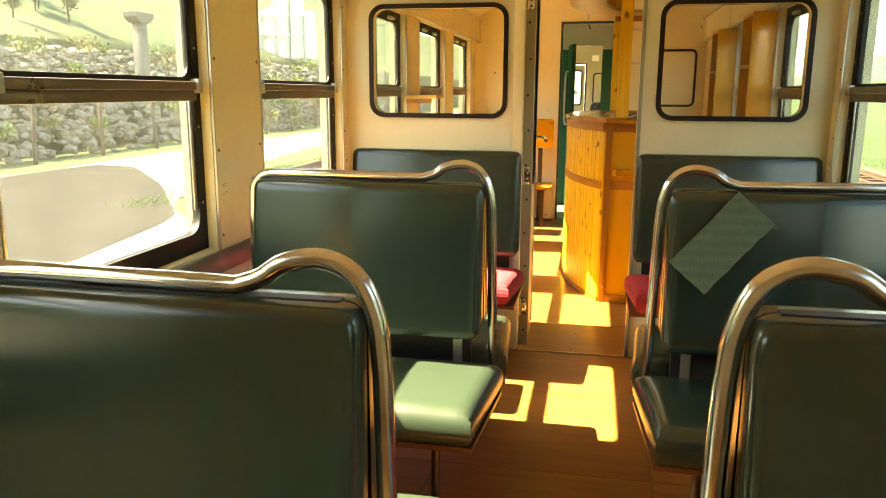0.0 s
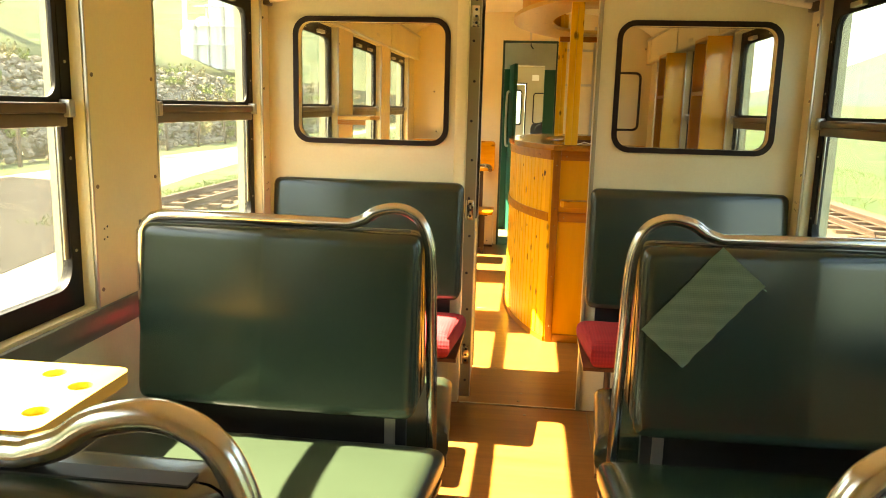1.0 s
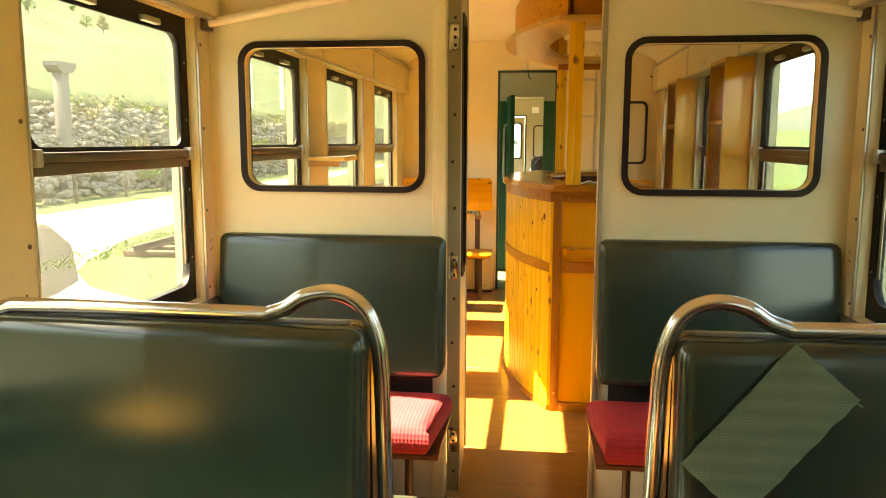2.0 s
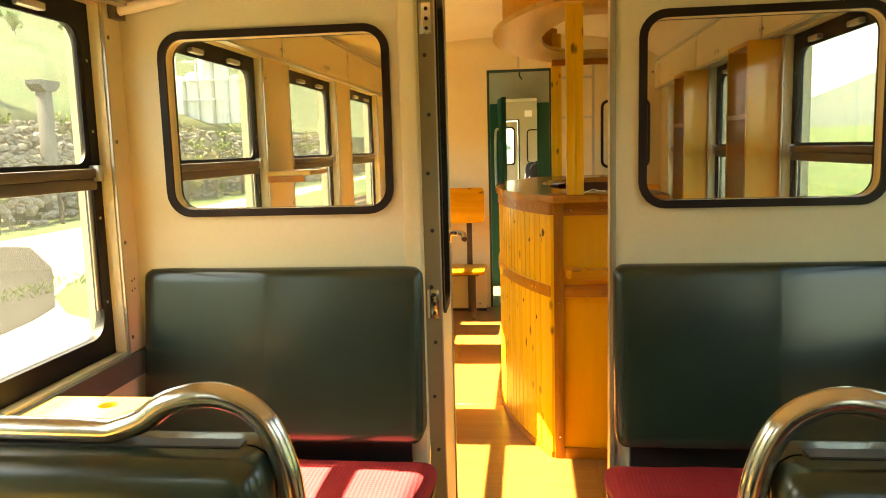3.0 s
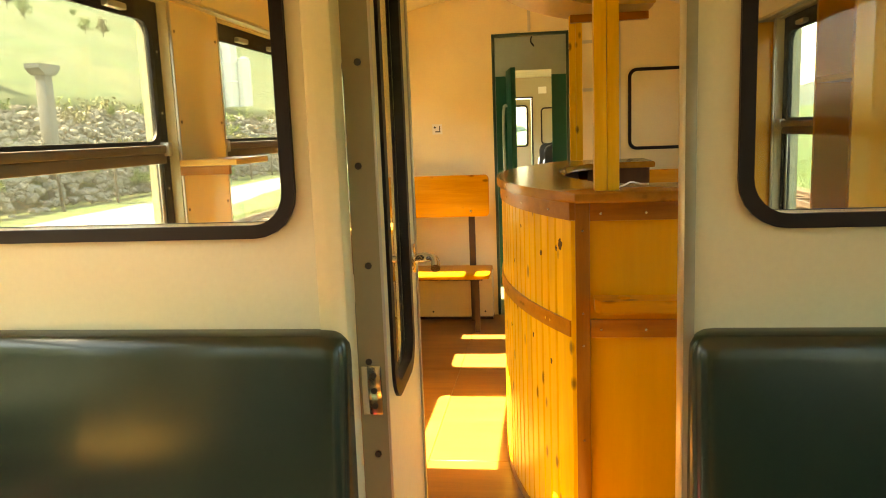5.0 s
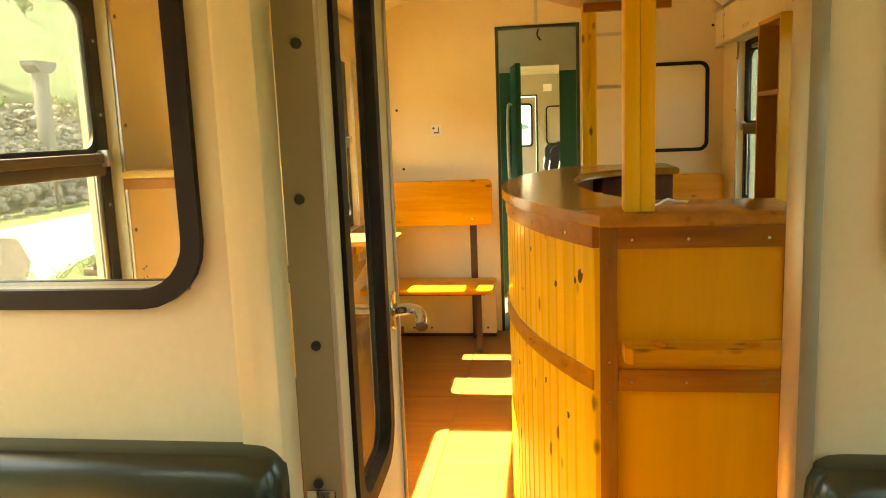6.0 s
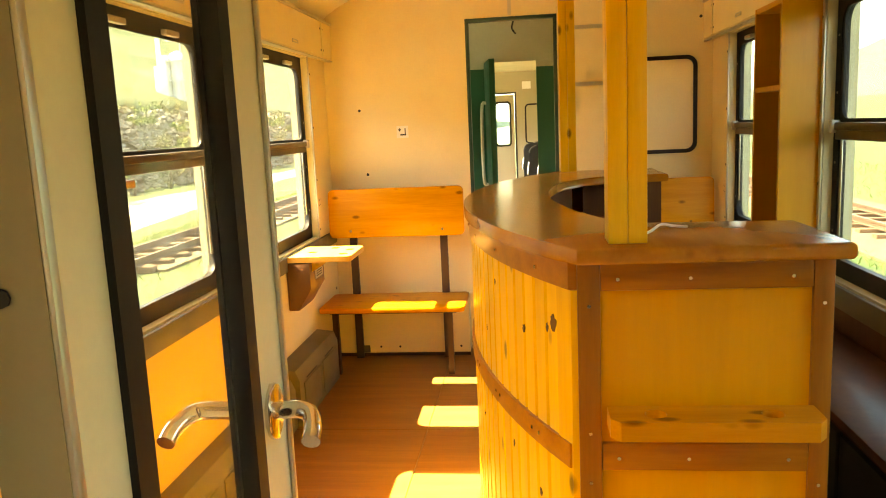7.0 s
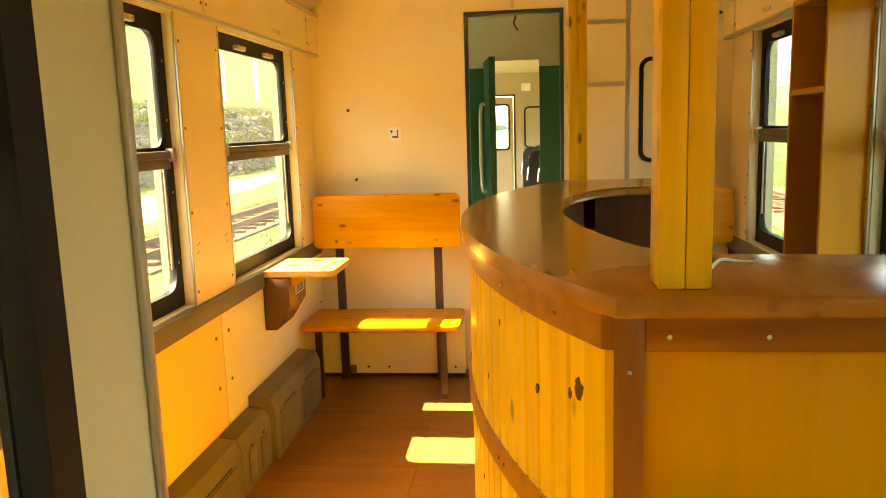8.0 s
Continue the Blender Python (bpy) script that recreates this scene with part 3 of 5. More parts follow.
def double_seat(s, y, label, front_mat, rear_mat, patch=False, shift=0.0, lift=0.0):
    """Back-to-back bench for two and two; s is -1 on the west side."""
    seat = thing("double_bench_seat", ((0.0 if s < 0 else 0.012) + shift, y, lift), label, "seat", "back-to-back coach seats")
    part("tube_frame", seat_frame(bmesh.new(), s), CHROME, seat, "bent chromed tube with a hand loop")
    for face, mat in ((-1, rear_mat), (1, front_mat)):
        b = part("backrest", backrest_mesh(s, face), VINYL, seat)
        bm = bmesh.new()
        tube(bm, [(s * 0.2635, face * (0.072 - 0.035 * k / 10), 0.57 + 0.042 * k) for k in range(11)], 0.0028, 6)
        part("piping", bm, VINYL, b)
        c = part("cushion", cushion_mesh(s, face), mat, seat, "worn green vinyl cushion" if mat is VINYLSEAT else "red plush cushion" if mat is RED else "")
        part("seat_board", slab(bmesh.new(), [(s * 0.19, face * 0.05), (s * 1.13, face * 0.05), (s * 1.13, face * 0.48), (s * 0.222, face * 0.48)], flat, 0.334, 0.349), DARKW, c, "dark wooden seat board")
    part("back_panel", boxes((*sorted((s * 0.30, s * 1.06)), -0.012, 0.012, 0.36, 1.03)), BLACK, seat)
    for x in (0.33, 1.0):
        part("upright", boxes((*sorted((s * x, s * (x + 0.03))), -0.017, 0.017, 0.30, 0.60)), ALU, seat)
    for x in (0.36, 0.98):
        for yy in (-0.3, 0.3):
            part("leg", tube(bmesh.new(), [(s * x, yy, 0.334), (s * x, yy, -lift)], 0.014, 10), DARKSTEEL, seat)
    part("foot_rail", boxes((*sorted((s * 0.34, s * 1.0)), -0.02, 0.02, 0.28, 0.31), (*sorted((s * 0.35, s * 0.37)), -0.3, 0.3, 0.31, 0.3335), (*sorted((s * 0.97, s * 0.99)), -0.3, 0.3, 0.31, 0.3335)), DARKSTEEL, seat)
    if patch:
        rot = Matrix.Rotation(radians(41), 3, "Y")
        bm = bmesh.new()
        n = 14
        vs = []
        for i in range(n + 1):
            for j in range(n + 1):
                fray = 0.003 * noise.noise((i * 3.1, j * 2.7, 1)) if i in (0, n) or j in (0, n) else 0
                q = rot @ Vector(((i / n - 0.5) * 0.14 + fray, 0, (j / n - 0.5) * 0.285 + fray))
                x, z = 0.412 + q.x, 0.882 + q.z
                vs.append(bm.verts.new((x, -0.1295 + 0.060 * (z - 0.535) / 0.493 + 0.001 * noise.noise((x * 40, z * 40, 0)), z)))
        for i in range(n):
            for j in range(n):
                a = i * (n + 1) + j
                bm.faces.new((vs[a], vs[a + 1], vs[a + n + 2], vs[a + n + 1]))
        bmesh.ops.solidify(bm, geom=bm.faces[:], thickness=-0.002)
        p = part("patch", bm, PATCH, seat, "frayed light green cloth patch")
        for x, z, dx, dz in ((0.545, 0.938, 0.02, -0.008), (0.50, 0.985, 0.016, -0.012), (0.335, 0.76, -0.012, -0.01)):
            part("loose_thread", tube(bmesh.new(), spline([(x, -0.078, z), (x + dx * 0.5, -0.076, z + dz * 0.2), (x + dx, -0.078, z + dz)], 3), 0.0009, 5), PATCH, p)
    return seat


double_seat(-1, -1.372, "dark green vinyl double bench with chromed hand loop", VINYLSEAT, VINYLSEAT, shift=-0.02)
double_seat(1, -1.372, "dark green vinyl double bench with a cloth patch", VINYL, VINYL, True, shift=0.012)
double_seat(-1, -2.745, "dark green vinyl double bench beside the small table", VINYLSEAT, VINYLSEAT, shift=-0.002, lift=-0.012)
double_seat(1, -2.75, "dark green vinyl double bench with one red cushion", RED, VINYL, shift=-0.011, lift=0.008)

for s, x0, x1 in ((-1, 0.292, 1.165), (1, 0.262, 1.095)):
    seat = thing("wall_bench_seat", (0, 0, 0), "green vinyl backrest and red cushion against the partition", "seat", "partition seats")
    part("backrest", backrest_mesh(s, -1, x0, x1, 0.515, 1.03, 0.075, 0.10), VINYL, seat)
    part("cushion", cushion_mesh(s, -1, x0 - 0.03, x1, 0.38), RED, seat, "worn red plush cushion")
    part("seat_board", boxes((*sorted((s * (x0 - 0.02), s * x1)), -0.41, -0.004, 0.334, 0.349)), DARKW, seat)
    part("back_panel", boxes((*sorted((s * (x0 + 0.05), s * (x1 - 0.02))), -0.022, -0.002, 0.366, 0.6)), BLACK, seat)
    for x in (x0 + 0.08, x1 - 0.1):
        part("leg", tube(bmesh.new(), [(s * x, -0.38, 0.334), (s * x, -0.38, 0.0)], 0.014, 10), DARKSTEEL, seat)


# ---------------------------------------------------------------- small hinged tables under the windows
def cup_table(c, z=0.78):
    """Window table with four round holes; c is the middle of the window."""
    t = thing("window_table", (WL, c, z), "varnished pine window table with four cup holes", "table", "window tables")
    holes = [(0.195, 0.11), (0.29, 0.05), (0.285, -0.085), (0.11, -0.02)]
    bm = bmesh.new()
    me_n = 24
    loop = [(0.002, -0.17)] + [(0.308 + 0.03 * math.sin(q), -0.14 - 0.03 * math.cos(q)) for q in (0.0, 0.4, 0.8, 1.2, 1.57)] + [(0.308 + 0.03 * math.cos(q), 0.14 + 0.03 * math.sin(q)) for q in (0.0, 0.4, 0.8, 1.2, 1.57)] + [(0.002, 0.17)]
    top = [bm.verts.new((x, y, 0.0)) for x, y in loop]
    bot = [bm.verts.new((x, y, -0.028)) for x, y in loop]
    bm.faces.new(bot)
    for i in range(len(loop)):
        j = (i + 1) % len(loop)
        bm.faces.new((top[i], top[j], bot[j], bot[i]))
    edges = [bm.edges.get((top[i], top[(i + 1) % len(top)])) for i in range(len(top))]
    for hx, hy in holes:
        cup = [[bm.verts.new((hx + 0.024 * math.cos(2 * math.pi * q / me_n), hy + 0.024 * math.sin(2 * math.pi * q / me_n), zz)) for q in range(me_n)] for zz in (0.0, -0.016)]
        for i in range(me_n):
            j = (i + 1) % me_n
            bm.faces.new((cup[0][i], cup[0][j], cup[1][j], cup[1][i]))
            edges.append(bm.edges.get((cup[0][i], cup[0][j])))
        bm.faces.new(cup[1])
    bmesh.ops.triangle_fill(bm, edges=edges, use_beauty=True)
    part("tabletop", bm, PINE_Y, t)
    for y in (-0.12, 0.12):
        part("bracket", slab(bmesh.new(), [(0.003, -0.15), (0.02, -0.15), (0.2, -0.04), (0.2, -0.0285), (0.003, -0.0285)], lambda u, v, d: (u, y + d, v), -0.008, 0.008), PINE_Y, t)
    return t


cup_table(-2.03)
cup_table(-0.65)
cup_table(3.43)

b = thing("waste_bin", (WL, 3.39, 0.645), "brown enamelled waste bin with a slotted plate", "bin")
part("bin_body", slab(bmesh.new(), [(0.007, -0.14), (0.06, -0.14), (0.13, -0.03), (0.13, 0.105), (0.007, 0.105)], lambda u, v, d: (u, d, v), -0.13, 0.13, 0.006), BROWNBIN, b)
p = part("slot_plate", slab(bmesh.new(), rrect(0.14, 0.075, 0.01, 3), lambda u, v, d: (d, 0.02 + u, 0.045 + v), 0.1305, 0.134), ALU, b)
for k in range(5):
    part("slot", boxes((0.1342, 0.1352, -0.03, 0.07, 0.018 + 0.012 * k, 0.023 + 0.012 * k)), INK, p)

s = thing("wall_shelf", (WL, 1.37, 1.27), "small varnished plank shelf on the wall pillar", "shelf")
part("shelf_board", boxes((0.007, 0.21, -0.15, 0.15, 0.0, 0.022), bevel=0.004), PINE_Y, s)
part("bracket", slab(bmesh.new(), [(0.007, -0.03), (0.18, -0.03), (0.18, -0.0005), (0.007, -0.0005)], lambda u, v, d: (u, d, v), -0.146, -0.128), TRIMX, s)

# heater casings along the west wall
for y0, y1, x1, z1 in ((0.3, 1.5, 0.100, 0.235), (1.504, 2.66, 0.100, 0.235), (2.664, 2.99, 0.100, 0.235), (2.994, 3.72, 0.122, 0.275)):
    h = thing("heater_casing", (WL, (y0 + y1) / 2, 0), "scuffed grey sheet metal heater casing on the floor", "heater", "heater casings")
    n = (y1 - y0) / 2
    part("casing", slab(bmesh.new(), [(0.007, 0.0), (x1, 0.0), (x1, z1 - 0.05), (x1 - 0.02, z1), (0.007, z1 + 0.012)], lambda u, v, d: (u, d, v), -n, n, 0.004), GREY, h)
    for a, bb in ((-n + 0.06, -0.03), (0.03, n - 0.06)):
        part("cover_plate", boxes((x1 + 0.0005, x1 + 0.006, a, bb, 0.03, z1 - 0.075), bevel=0.002), GREY, h)
        part("slit", boxes((x1 + 0.0005, x1 + 0.003, a + 0.05, bb - 0.05, z1 - 0.066, z1 - 0.06)), INK, h)


# ---------------------------------------------------------------- open door of the partition
door = thing("door_1", pose(-0.271, 0.053, 0, 0, 0, 1.9), "cream glazed door leaf standing open", "door")
tagged(door, "cream door leaf with a tall rubber-framed pane, standing open", kind="structure")


def leaf(u, v, d):
    return (d, u, v)


GW, GZ0, GZ1 = (0.070, 0.345), 0.845, 1.86
bm = boxes((0.008, 0.0225, 0.0, 0.447, 0.012, GZ0 + 0.02), (0.008, 0.0225, 0.0, 0.447, GZ1 - 0.02, 1.975), (0.008, 0.0225, 0.0, GW[0] + 0.02, GZ0 + 0.02, GZ1 - 0.02), (0.008, 0.0225, GW[1] - 0.02, 0.447, GZ0 + 0.02, GZ1 - 0.02))
for u in (0.0, 0.427):
    part("edge_stile", boxes((-0.0225, 0.0078, u, u + 0.02, 0.012, 1.975)), CREAM, door)
part("leaf", bm, CREAM, door)
gm, gz, gw, gh = sum(GW) / 2, (GZ0 + GZ1) / 2, GW[1] - GW[0], GZ1 - GZ0
bm = bmesh.new()
for d0, d1 in ((0.002, 0.0078), (0.0225, 0.029)):
    ring(bm, rrect(gw, gh, 0.07, 6, gm, gz), rrect(gw - 0.058, gh - 0.058, 0.045, 6, gm, gz), leaf, d0, d1)
ring(bm, rrect(gw - 0.042, gh - 0.042, 0.055, 6, gm, gz), rrect(gw - 0.058, gh - 0.058, 0.045, 6, gm, gz), leaf, 0.010, 0.0225)
part("pane_seal", bm, RUBBER, door, "wide black rubber seal")
part("pane", slab(bmesh.new(), rrect(gw - 0.057, gh - 0.057, 0.05, 6, gm, gz), leaf, 0.012, 0.016), CLEAR, door).visible_shadow = False
edge = part("edge_plate", boxes((-0.0225, 0.0245, -0.004, 0.0, 0.012, 1.975)), OLIVE, door, "olive grey metal edge strip")
screws([(0.004 * (-1) ** k, -0.004, 0.094 + 0.1725 * k) for k in range(11)], (0, -1, 0), 0.0062, 0.002, INK, edge)
for y in (-0.003, 0.441):
    part("edge_bead", boxes((0.0227, 0.0285, y, y + 0.010, 0.012, 1.975), bevel=0.002), ALU, door, "bright metal edge bead")
for z in (0.22, 0.905, 1.75):
    h = part("hinge", boxes((-0.018, 0.018, -0.010, -0.005, z - 0.045, z + 0.045), bevel=0.002), POLISHED, door, "worn brass hinge")
    screws([(0.004, -0.010, z + dz) for dz in (-0.028, 0.0, 0.028)], (0, -1, 0), 0.006, 0.002, INK, h)
for q in (1, -1):
    e = part("escutcheon", slab(bmesh.new(), rrect(0.048, 0.066, 0.0235, 6, 0.392, 1.075), lambda u, v, d: (0.0226 + d if q > 0 else 0.0076 - d, u, v), 0.0, 0.0075, 0.003), POLISHED, door)
    part("lever", tube(bmesh.new(), spline([(0.029 if q > 0 else 0.002, 0.392, 1.075), (q * 0.055, 0.391, 1.077), (q * 0.072, 0.379, 1.075), (q * 0.080, 0.356, 1.069), (q * 0.082, 0.338, 1.060)], 5), 0.0105, 12), POLISHED, e, "polished cast lever handle")


# ---------------------------------------------------------------- bar counter
CX, CY, RT = 1.97, 2.05, 2.13


def arc(r, y0, y1, n):
    """Points of the counter's bow, from y0 to y1."""
    return [(CX - math.sqrt(r * r - (y - CY) ** 2), y) for y in (y0 + (y1 - y0) * k / n for k in range(n + 1))]


def counter_loop(grow=0.0, front=0.988):
    r = RT + grow
    out = [(0.600 + grow, front - grow)] + arc(r, front - grow, 3.19 + grow, 30) + [(0.600 + grow, 3.19 + grow), (0.600 + grow, 2.78 - grow)]
    inner = [(0.42, 2.78 - grow), (0.33, 2.76 - grow), (0.25, 2.69 - grow)] + arc(1.868 - grow, 2.55, 1.42 + grow, 16) + [(0.25, 1.34 + grow), (0.30, 1.31 + grow)]
    return out + inner + [(0.600 + grow, 1.30 + grow)]


bar = thing("bar_counter", (0, 0, 0), "pine bar counter with a bowed boarded front", "counter")
part("worktop", slab(bmesh.new(), counter_loop(), flat, 1.134, 1.165, 0.009, 3), TOPW, bar, "brown stained wooden bar top")
RB = 2.106
# boards of the bowed front, two rows with a rail between
a0, a1 = math.asin((1.084 - CY) / RB), math.asin((3.15 - CY) / RB)
NB = 40
step = (a1 - a0) / NB
bw = RB * step
rail_z = (0.725, 0.775)
for z0, z1 in ((0.03, rail_z[0]), (rail_z[1], 1.08)):
    bm = bmesh.new()
    box(bm, -0.006, 0.010, -bw / 2 + 0.0018, bw / 2 - 0.0018, z0, z1)
    bmesh.ops.bevel(bm, geom=[e for e in bm.edges if abs(e.verts[0].co.z - e.verts[1].co.z) > 0.1 and e.verts[0].co.x < 0], offset=0.0045, segments=1, affect="EDGES")
    me = finish("board", bm, PINE_Z)
    for i in range(NB):
        a = a0 + step * (i + 0.5)
        shared("board", me, bar, pose(CX - RB * math.cos(a), CY + RB * math.sin(a), 0, 0, 0, -math.degrees(a)))


def bent_rail(r0, r1, z0, z1, ya=1.04, yb=3.16, n=28):
    bm = bmesh.new()
    o, i = arc(r1, ya, yb, n), arc(r0, ya, yb, n)
    slab(bm, o + i[::-1], flat, z0, z1)
    return bm


part("core", bent_rail(RB - 0.03, RB - 0.0105, 0.0, 1.133), DARKW, bar)
part("middle_rail", bent_rail(RB - 0.008, RB + 0.013, *rail_z), TRIMX, bar, "stained bent wooden rail")
part("top_rail", bent_rail(RB - 0.008, RB + 0.011, 1.080, 1.1335), TRIMX, bar)
part("corner_strip", bent_rail(RB - 0.008, RB + 0.009, 0.0305, 1.0795, 1.036, 1.083, 3), PINE_Z, bar)
part("plinth", bent_rail(RB - 0.008, RB + 0.010, 0.0, 0.03), TRIMX, bar)
head = finish("screw", disc(bmesh.new(), (0, 0, 0), (-1, 0, 0), 0.0045, 0.004, 8), POLISHED)
for z in (0.75, 1.104):
    for k in range(9):
        a = a0 + (a1 - a0) * (k + 0.35) / 9
        for da in (0.0, 0.016) if z < 1 else (0.0,):
            shared("screw", head, bar, pose(CX - (RB + 0.011) * math.cos(a + da), CY + (RB + 0.011) * math.sin(a + da), z, 0, 0, -math.degrees(a)))
# flat end panel facing the doorway, with posts, rails and cup shelf
FX0, FX1, FY = 0.126, 0.582, 1.03
part("end_panel", boxes((FX0 + 0.03, FX1 - 0.02, FY + 0.010, FY + 0.026, 0.02, 1.133)), PLY, bar, "yellow varnished plywood panel")
for x0, x1 in ((FX0, FX0 + 0.042), (FX1 - 0.036, FX1)):
    part("stile", boxes((x0, x1, FY, FY + 0.03, 0.0, 1.133), bevel=0.002), TRIMW, bar)
for z0, z1 in ((0.0, 0.05), (rail_z[0], rail_z[1] + 0.005), (1.078, 1.133)):
    part("cross_rail", boxes((FX0 + 0.0425, FX1 - 0.0365, FY + 0.001, FY + 0.03, z0, z1), bevel=0.002), TRIMX, bar)
screws([(x, FY, z) for x in (FX0 + 0.021, FX1 - 0.018) for z in (0.1, 0.4, 0.70, 0.80, 1.05)], (0, -1, 0), 0.0036, 0.003, POLISHED, bar)
screws([(x, FY + 0.001, z) for x in (0.20, 0.33, 0.51) for z in (0.75, 1.10)], (0, -1, 0), 0.0036, 0.003, POLISHED, bar)
bm = bmesh.new()
zz = (0.820, 0.856)
loop = [(0.178, FY), (0.178, 0.965), (0.195, 0.945), (0.535, 0.945), (0.552, 0.965), (0.552, FY)]
rims = []
for z in zz:
    vs = [bm.verts.new((x, y, z)) for x, y in loop]
    ed = [bm.edges.new((vs[i], vs[(i + 1) % 6])) for i in range(6)]
    acc = [vs]
    for hx in (0.262, 0.468):
        hv = [bm.verts.new((hx + 0.020 * math.cos(2 * math.pi * q / 20), 0.988 + 0.020 * math.sin(2 * math.pi * q / 20), z)) for q in range(20)]
        ed += [bm.edges.new((hv[i], hv[(i + 1) % 20])) for i in range(20)]
        acc.append(hv)
    bmesh.ops.triangle_fill(bm, edges=ed, use_beauty=True)
    rims.append(acc)
for a, b in zip(*rims):
    for i in range(len(a)):
        bm.faces.new((a[i], a[(i + 1) % len(a)], b[(i + 1) % len(a)], b[i]))
part("cup_shelf", bm, PINE_X, bar, "thick pine shelf with two cup holes")
# knots in the boards
KNOT = wood("dark_knot", (0.13, 0.045, 0.010), (0.045, 0.014, 0.005), 2, 0.4)
for y, z, w, h in ((1.105, 1.000, 0.016, 0.022), (1.128, 0.985, 0.007, 0.012), (1.235, 0.955, 0.007, 0.012), (1.31, 0.66, 0.007, 0.011), (1.17, 0.61, 0.008, 0.012), (1.42, 1.02, 0.006, 0.009), (1.60, 0.62, 0.006, 0.010), (1.52, 0.88, 0.005, 0.008)):
    a = math.asin((y - CY) / RB)
    loop = [(w * math.cos(q) * (0.75 + 0.45 * noise.noise((q * 2, z * 9, y))), h * math.sin(q) * (0.75 + 0.45 * noise.noise((q * 2, y * 7, z)))) for q in (2 * math.pi * k / 18 for k in range(18))]
    o = part("knot", slab(bmesh.new(), loop, lambda u, v, e: (e, u, v), -0.0068, -0.0040), KNOT, bar, "dark knot in the pine")
    o.matrix_basis = pose(CX - RB * math.cos(a), CY + RB * math.sin(a), z, 0, 0, -math.degrees(a))
# inner side and far end
part("inner_lining", bent_rail(1.888, 1.903, 0.0, 1.133, 1.32, 2.74), DARKW, bar, "dark brown inner boards")
part("far_panel", boxes((0.19, 0.575, 3.13, 3.15, 0, 1.133)), PLY, bar)
part("far_lining", boxes((0.26, 0.575, 2.80, 2.815, 0, 1.133)), DARKW, bar)
part("near_lining", boxes((0.26, 0.575, 1.27, 1.285, 0, 1.133)), DARKW, bar)
for y0, y1 in ((1.0605, 1.2695), (2.8155, 3.1295)):
    part("arm_end", boxes((0.555, 0.575, y0, y1, 0, 1.133)), TRIMW, bar)
# posts and the canopy over the bar
for y in (1.03, 3.085):
    p = part("canopy_post", boxes((0.184, 0.219, y, y + 0.07, 1.166, 2.12), (0.2195, 0.254, y, y + 0.07, 1.166, 2.12), bevel=0.002), PINE_Z, bar, "square pine post of two laths")
canopy = thing("bar_canopy", (0, 0, 0), "bowed wooden canopy board hung over the bar", "canopy")
part("canopy_board", slab(bmesh.new(), [(x, y) for x, y in counter_loop(0.0, 0.974)], flat, 1.945, 1.970, 0.005), PINE_Y, canopy)
part("fascia", bent_rail(RT - 0.07, RT - 0.055, 1.9705, 2.16, 1.0, 3.15), PINE_X, canopy)
part("front_fascia", boxes((0.17, 0.58, 1.0, 1.018, 1.9705, 2.16)), TRIMX, canopy)
part("cross_batten", boxes((0.19, 0.60, 3.04, 3.08, 1.905, 1.9445)), TRIMX, canopy)

cable = thing("white_cable", (0.26, 1.12, 1.166), "thin white cable lying on the bar top", "cable")
part("lead", tube(bmesh.new(), spline([(0, 0, 0.003), (0.02, 0.03, 0.006), (0.045, 0.07, 0.012), (0.075, 0.10, 0.004), (0.10, 0.09, 0.003)], 6), 0.0028, 8), WHITE, cable)


# ---------------------------------------------------------------- pine benches on the front end wall
def pine_bench(x0, x1, label):
    b = thing("pine_bench", ((x0 + x1) / 2, Y1, 0), label, "bench", "pine benches")
    h = (x1 - x0) / 2

    def back(u, v, d):
        return (u, d - 0.02 - 0.05 * (1.08 - v), v)
    part("back_board", slab(bmesh.new(), rrect(2 * h - 0.02, 0.29, 0.03, 4, 0, 0.905), back, -0.20, -0.175, 0.005), PINE_X, b)
    part("seat_board", slab(bmesh.new(), rrect(2 * h, 0.40, 0.03, 4, 0, -0.36), flat, 0.375, 0.405, 0.007), PINE_X, b)
    for x in (-h + 0.14, h - 0.14):
        part("back_stay", boxes((x - 0.022, x + 0.022, -0.185, -0.165, 0.0, 1.0)), DARKSTEEL, b)
    for x in (-h + 0.08, h - 0.09):
        part("leg", boxes((x - 0.016, x + 0.016, -0.500, -0.470, 0.0, 0.375)), DARKSTEEL, b)
    part("seat_rail", boxes((-h + 0.05, h - 0.05, -0.500, -0.470, 0.358, 0.3745)), DARKSTEEL, b)
    screws([(x, -0.2315, 0.80) for x in (-h + 0.14, h - 0.14)], (0, -1, 0), 0.008, 0.004, POLISHED, b)
    return b


pine_bench(-1.165, -0.335, "varnished pine bench with brown steel legs")
pine_bench(0.30, 1.085, "varnished pine bench behind the bar")

st = thing("wall_sticker", (-0.72, Y1 - 0.002, 1.372), "small white seat-sign sticker on the end wall", "sticker")
part("sheet", boxes((-0.036, 0.036, -0.001, 0.001, -0.036, 0.036)), WHITE, st)
bm = boxes((-0.026, -0.008, -0.0024, -0.0012, 0.010, 0.016), (-0.020, -0.014, -0.0026, -0.0014, 0.004, 0.022), (0.014, 0.020, -0.0024, -0.0012, -0.012, 0.022), (-0.014, 0.022, -0.0026, -0.0014, -0.022, -0.013))
part("pictogram", bm, INK, st)
screws([(x, Y1, z) for x, z in ((-0.98, 1.51), (-0.95, 1.12), (1.04, 1.95))], (0, -1, 0), 0.009, 0.003, INK, wall_north)


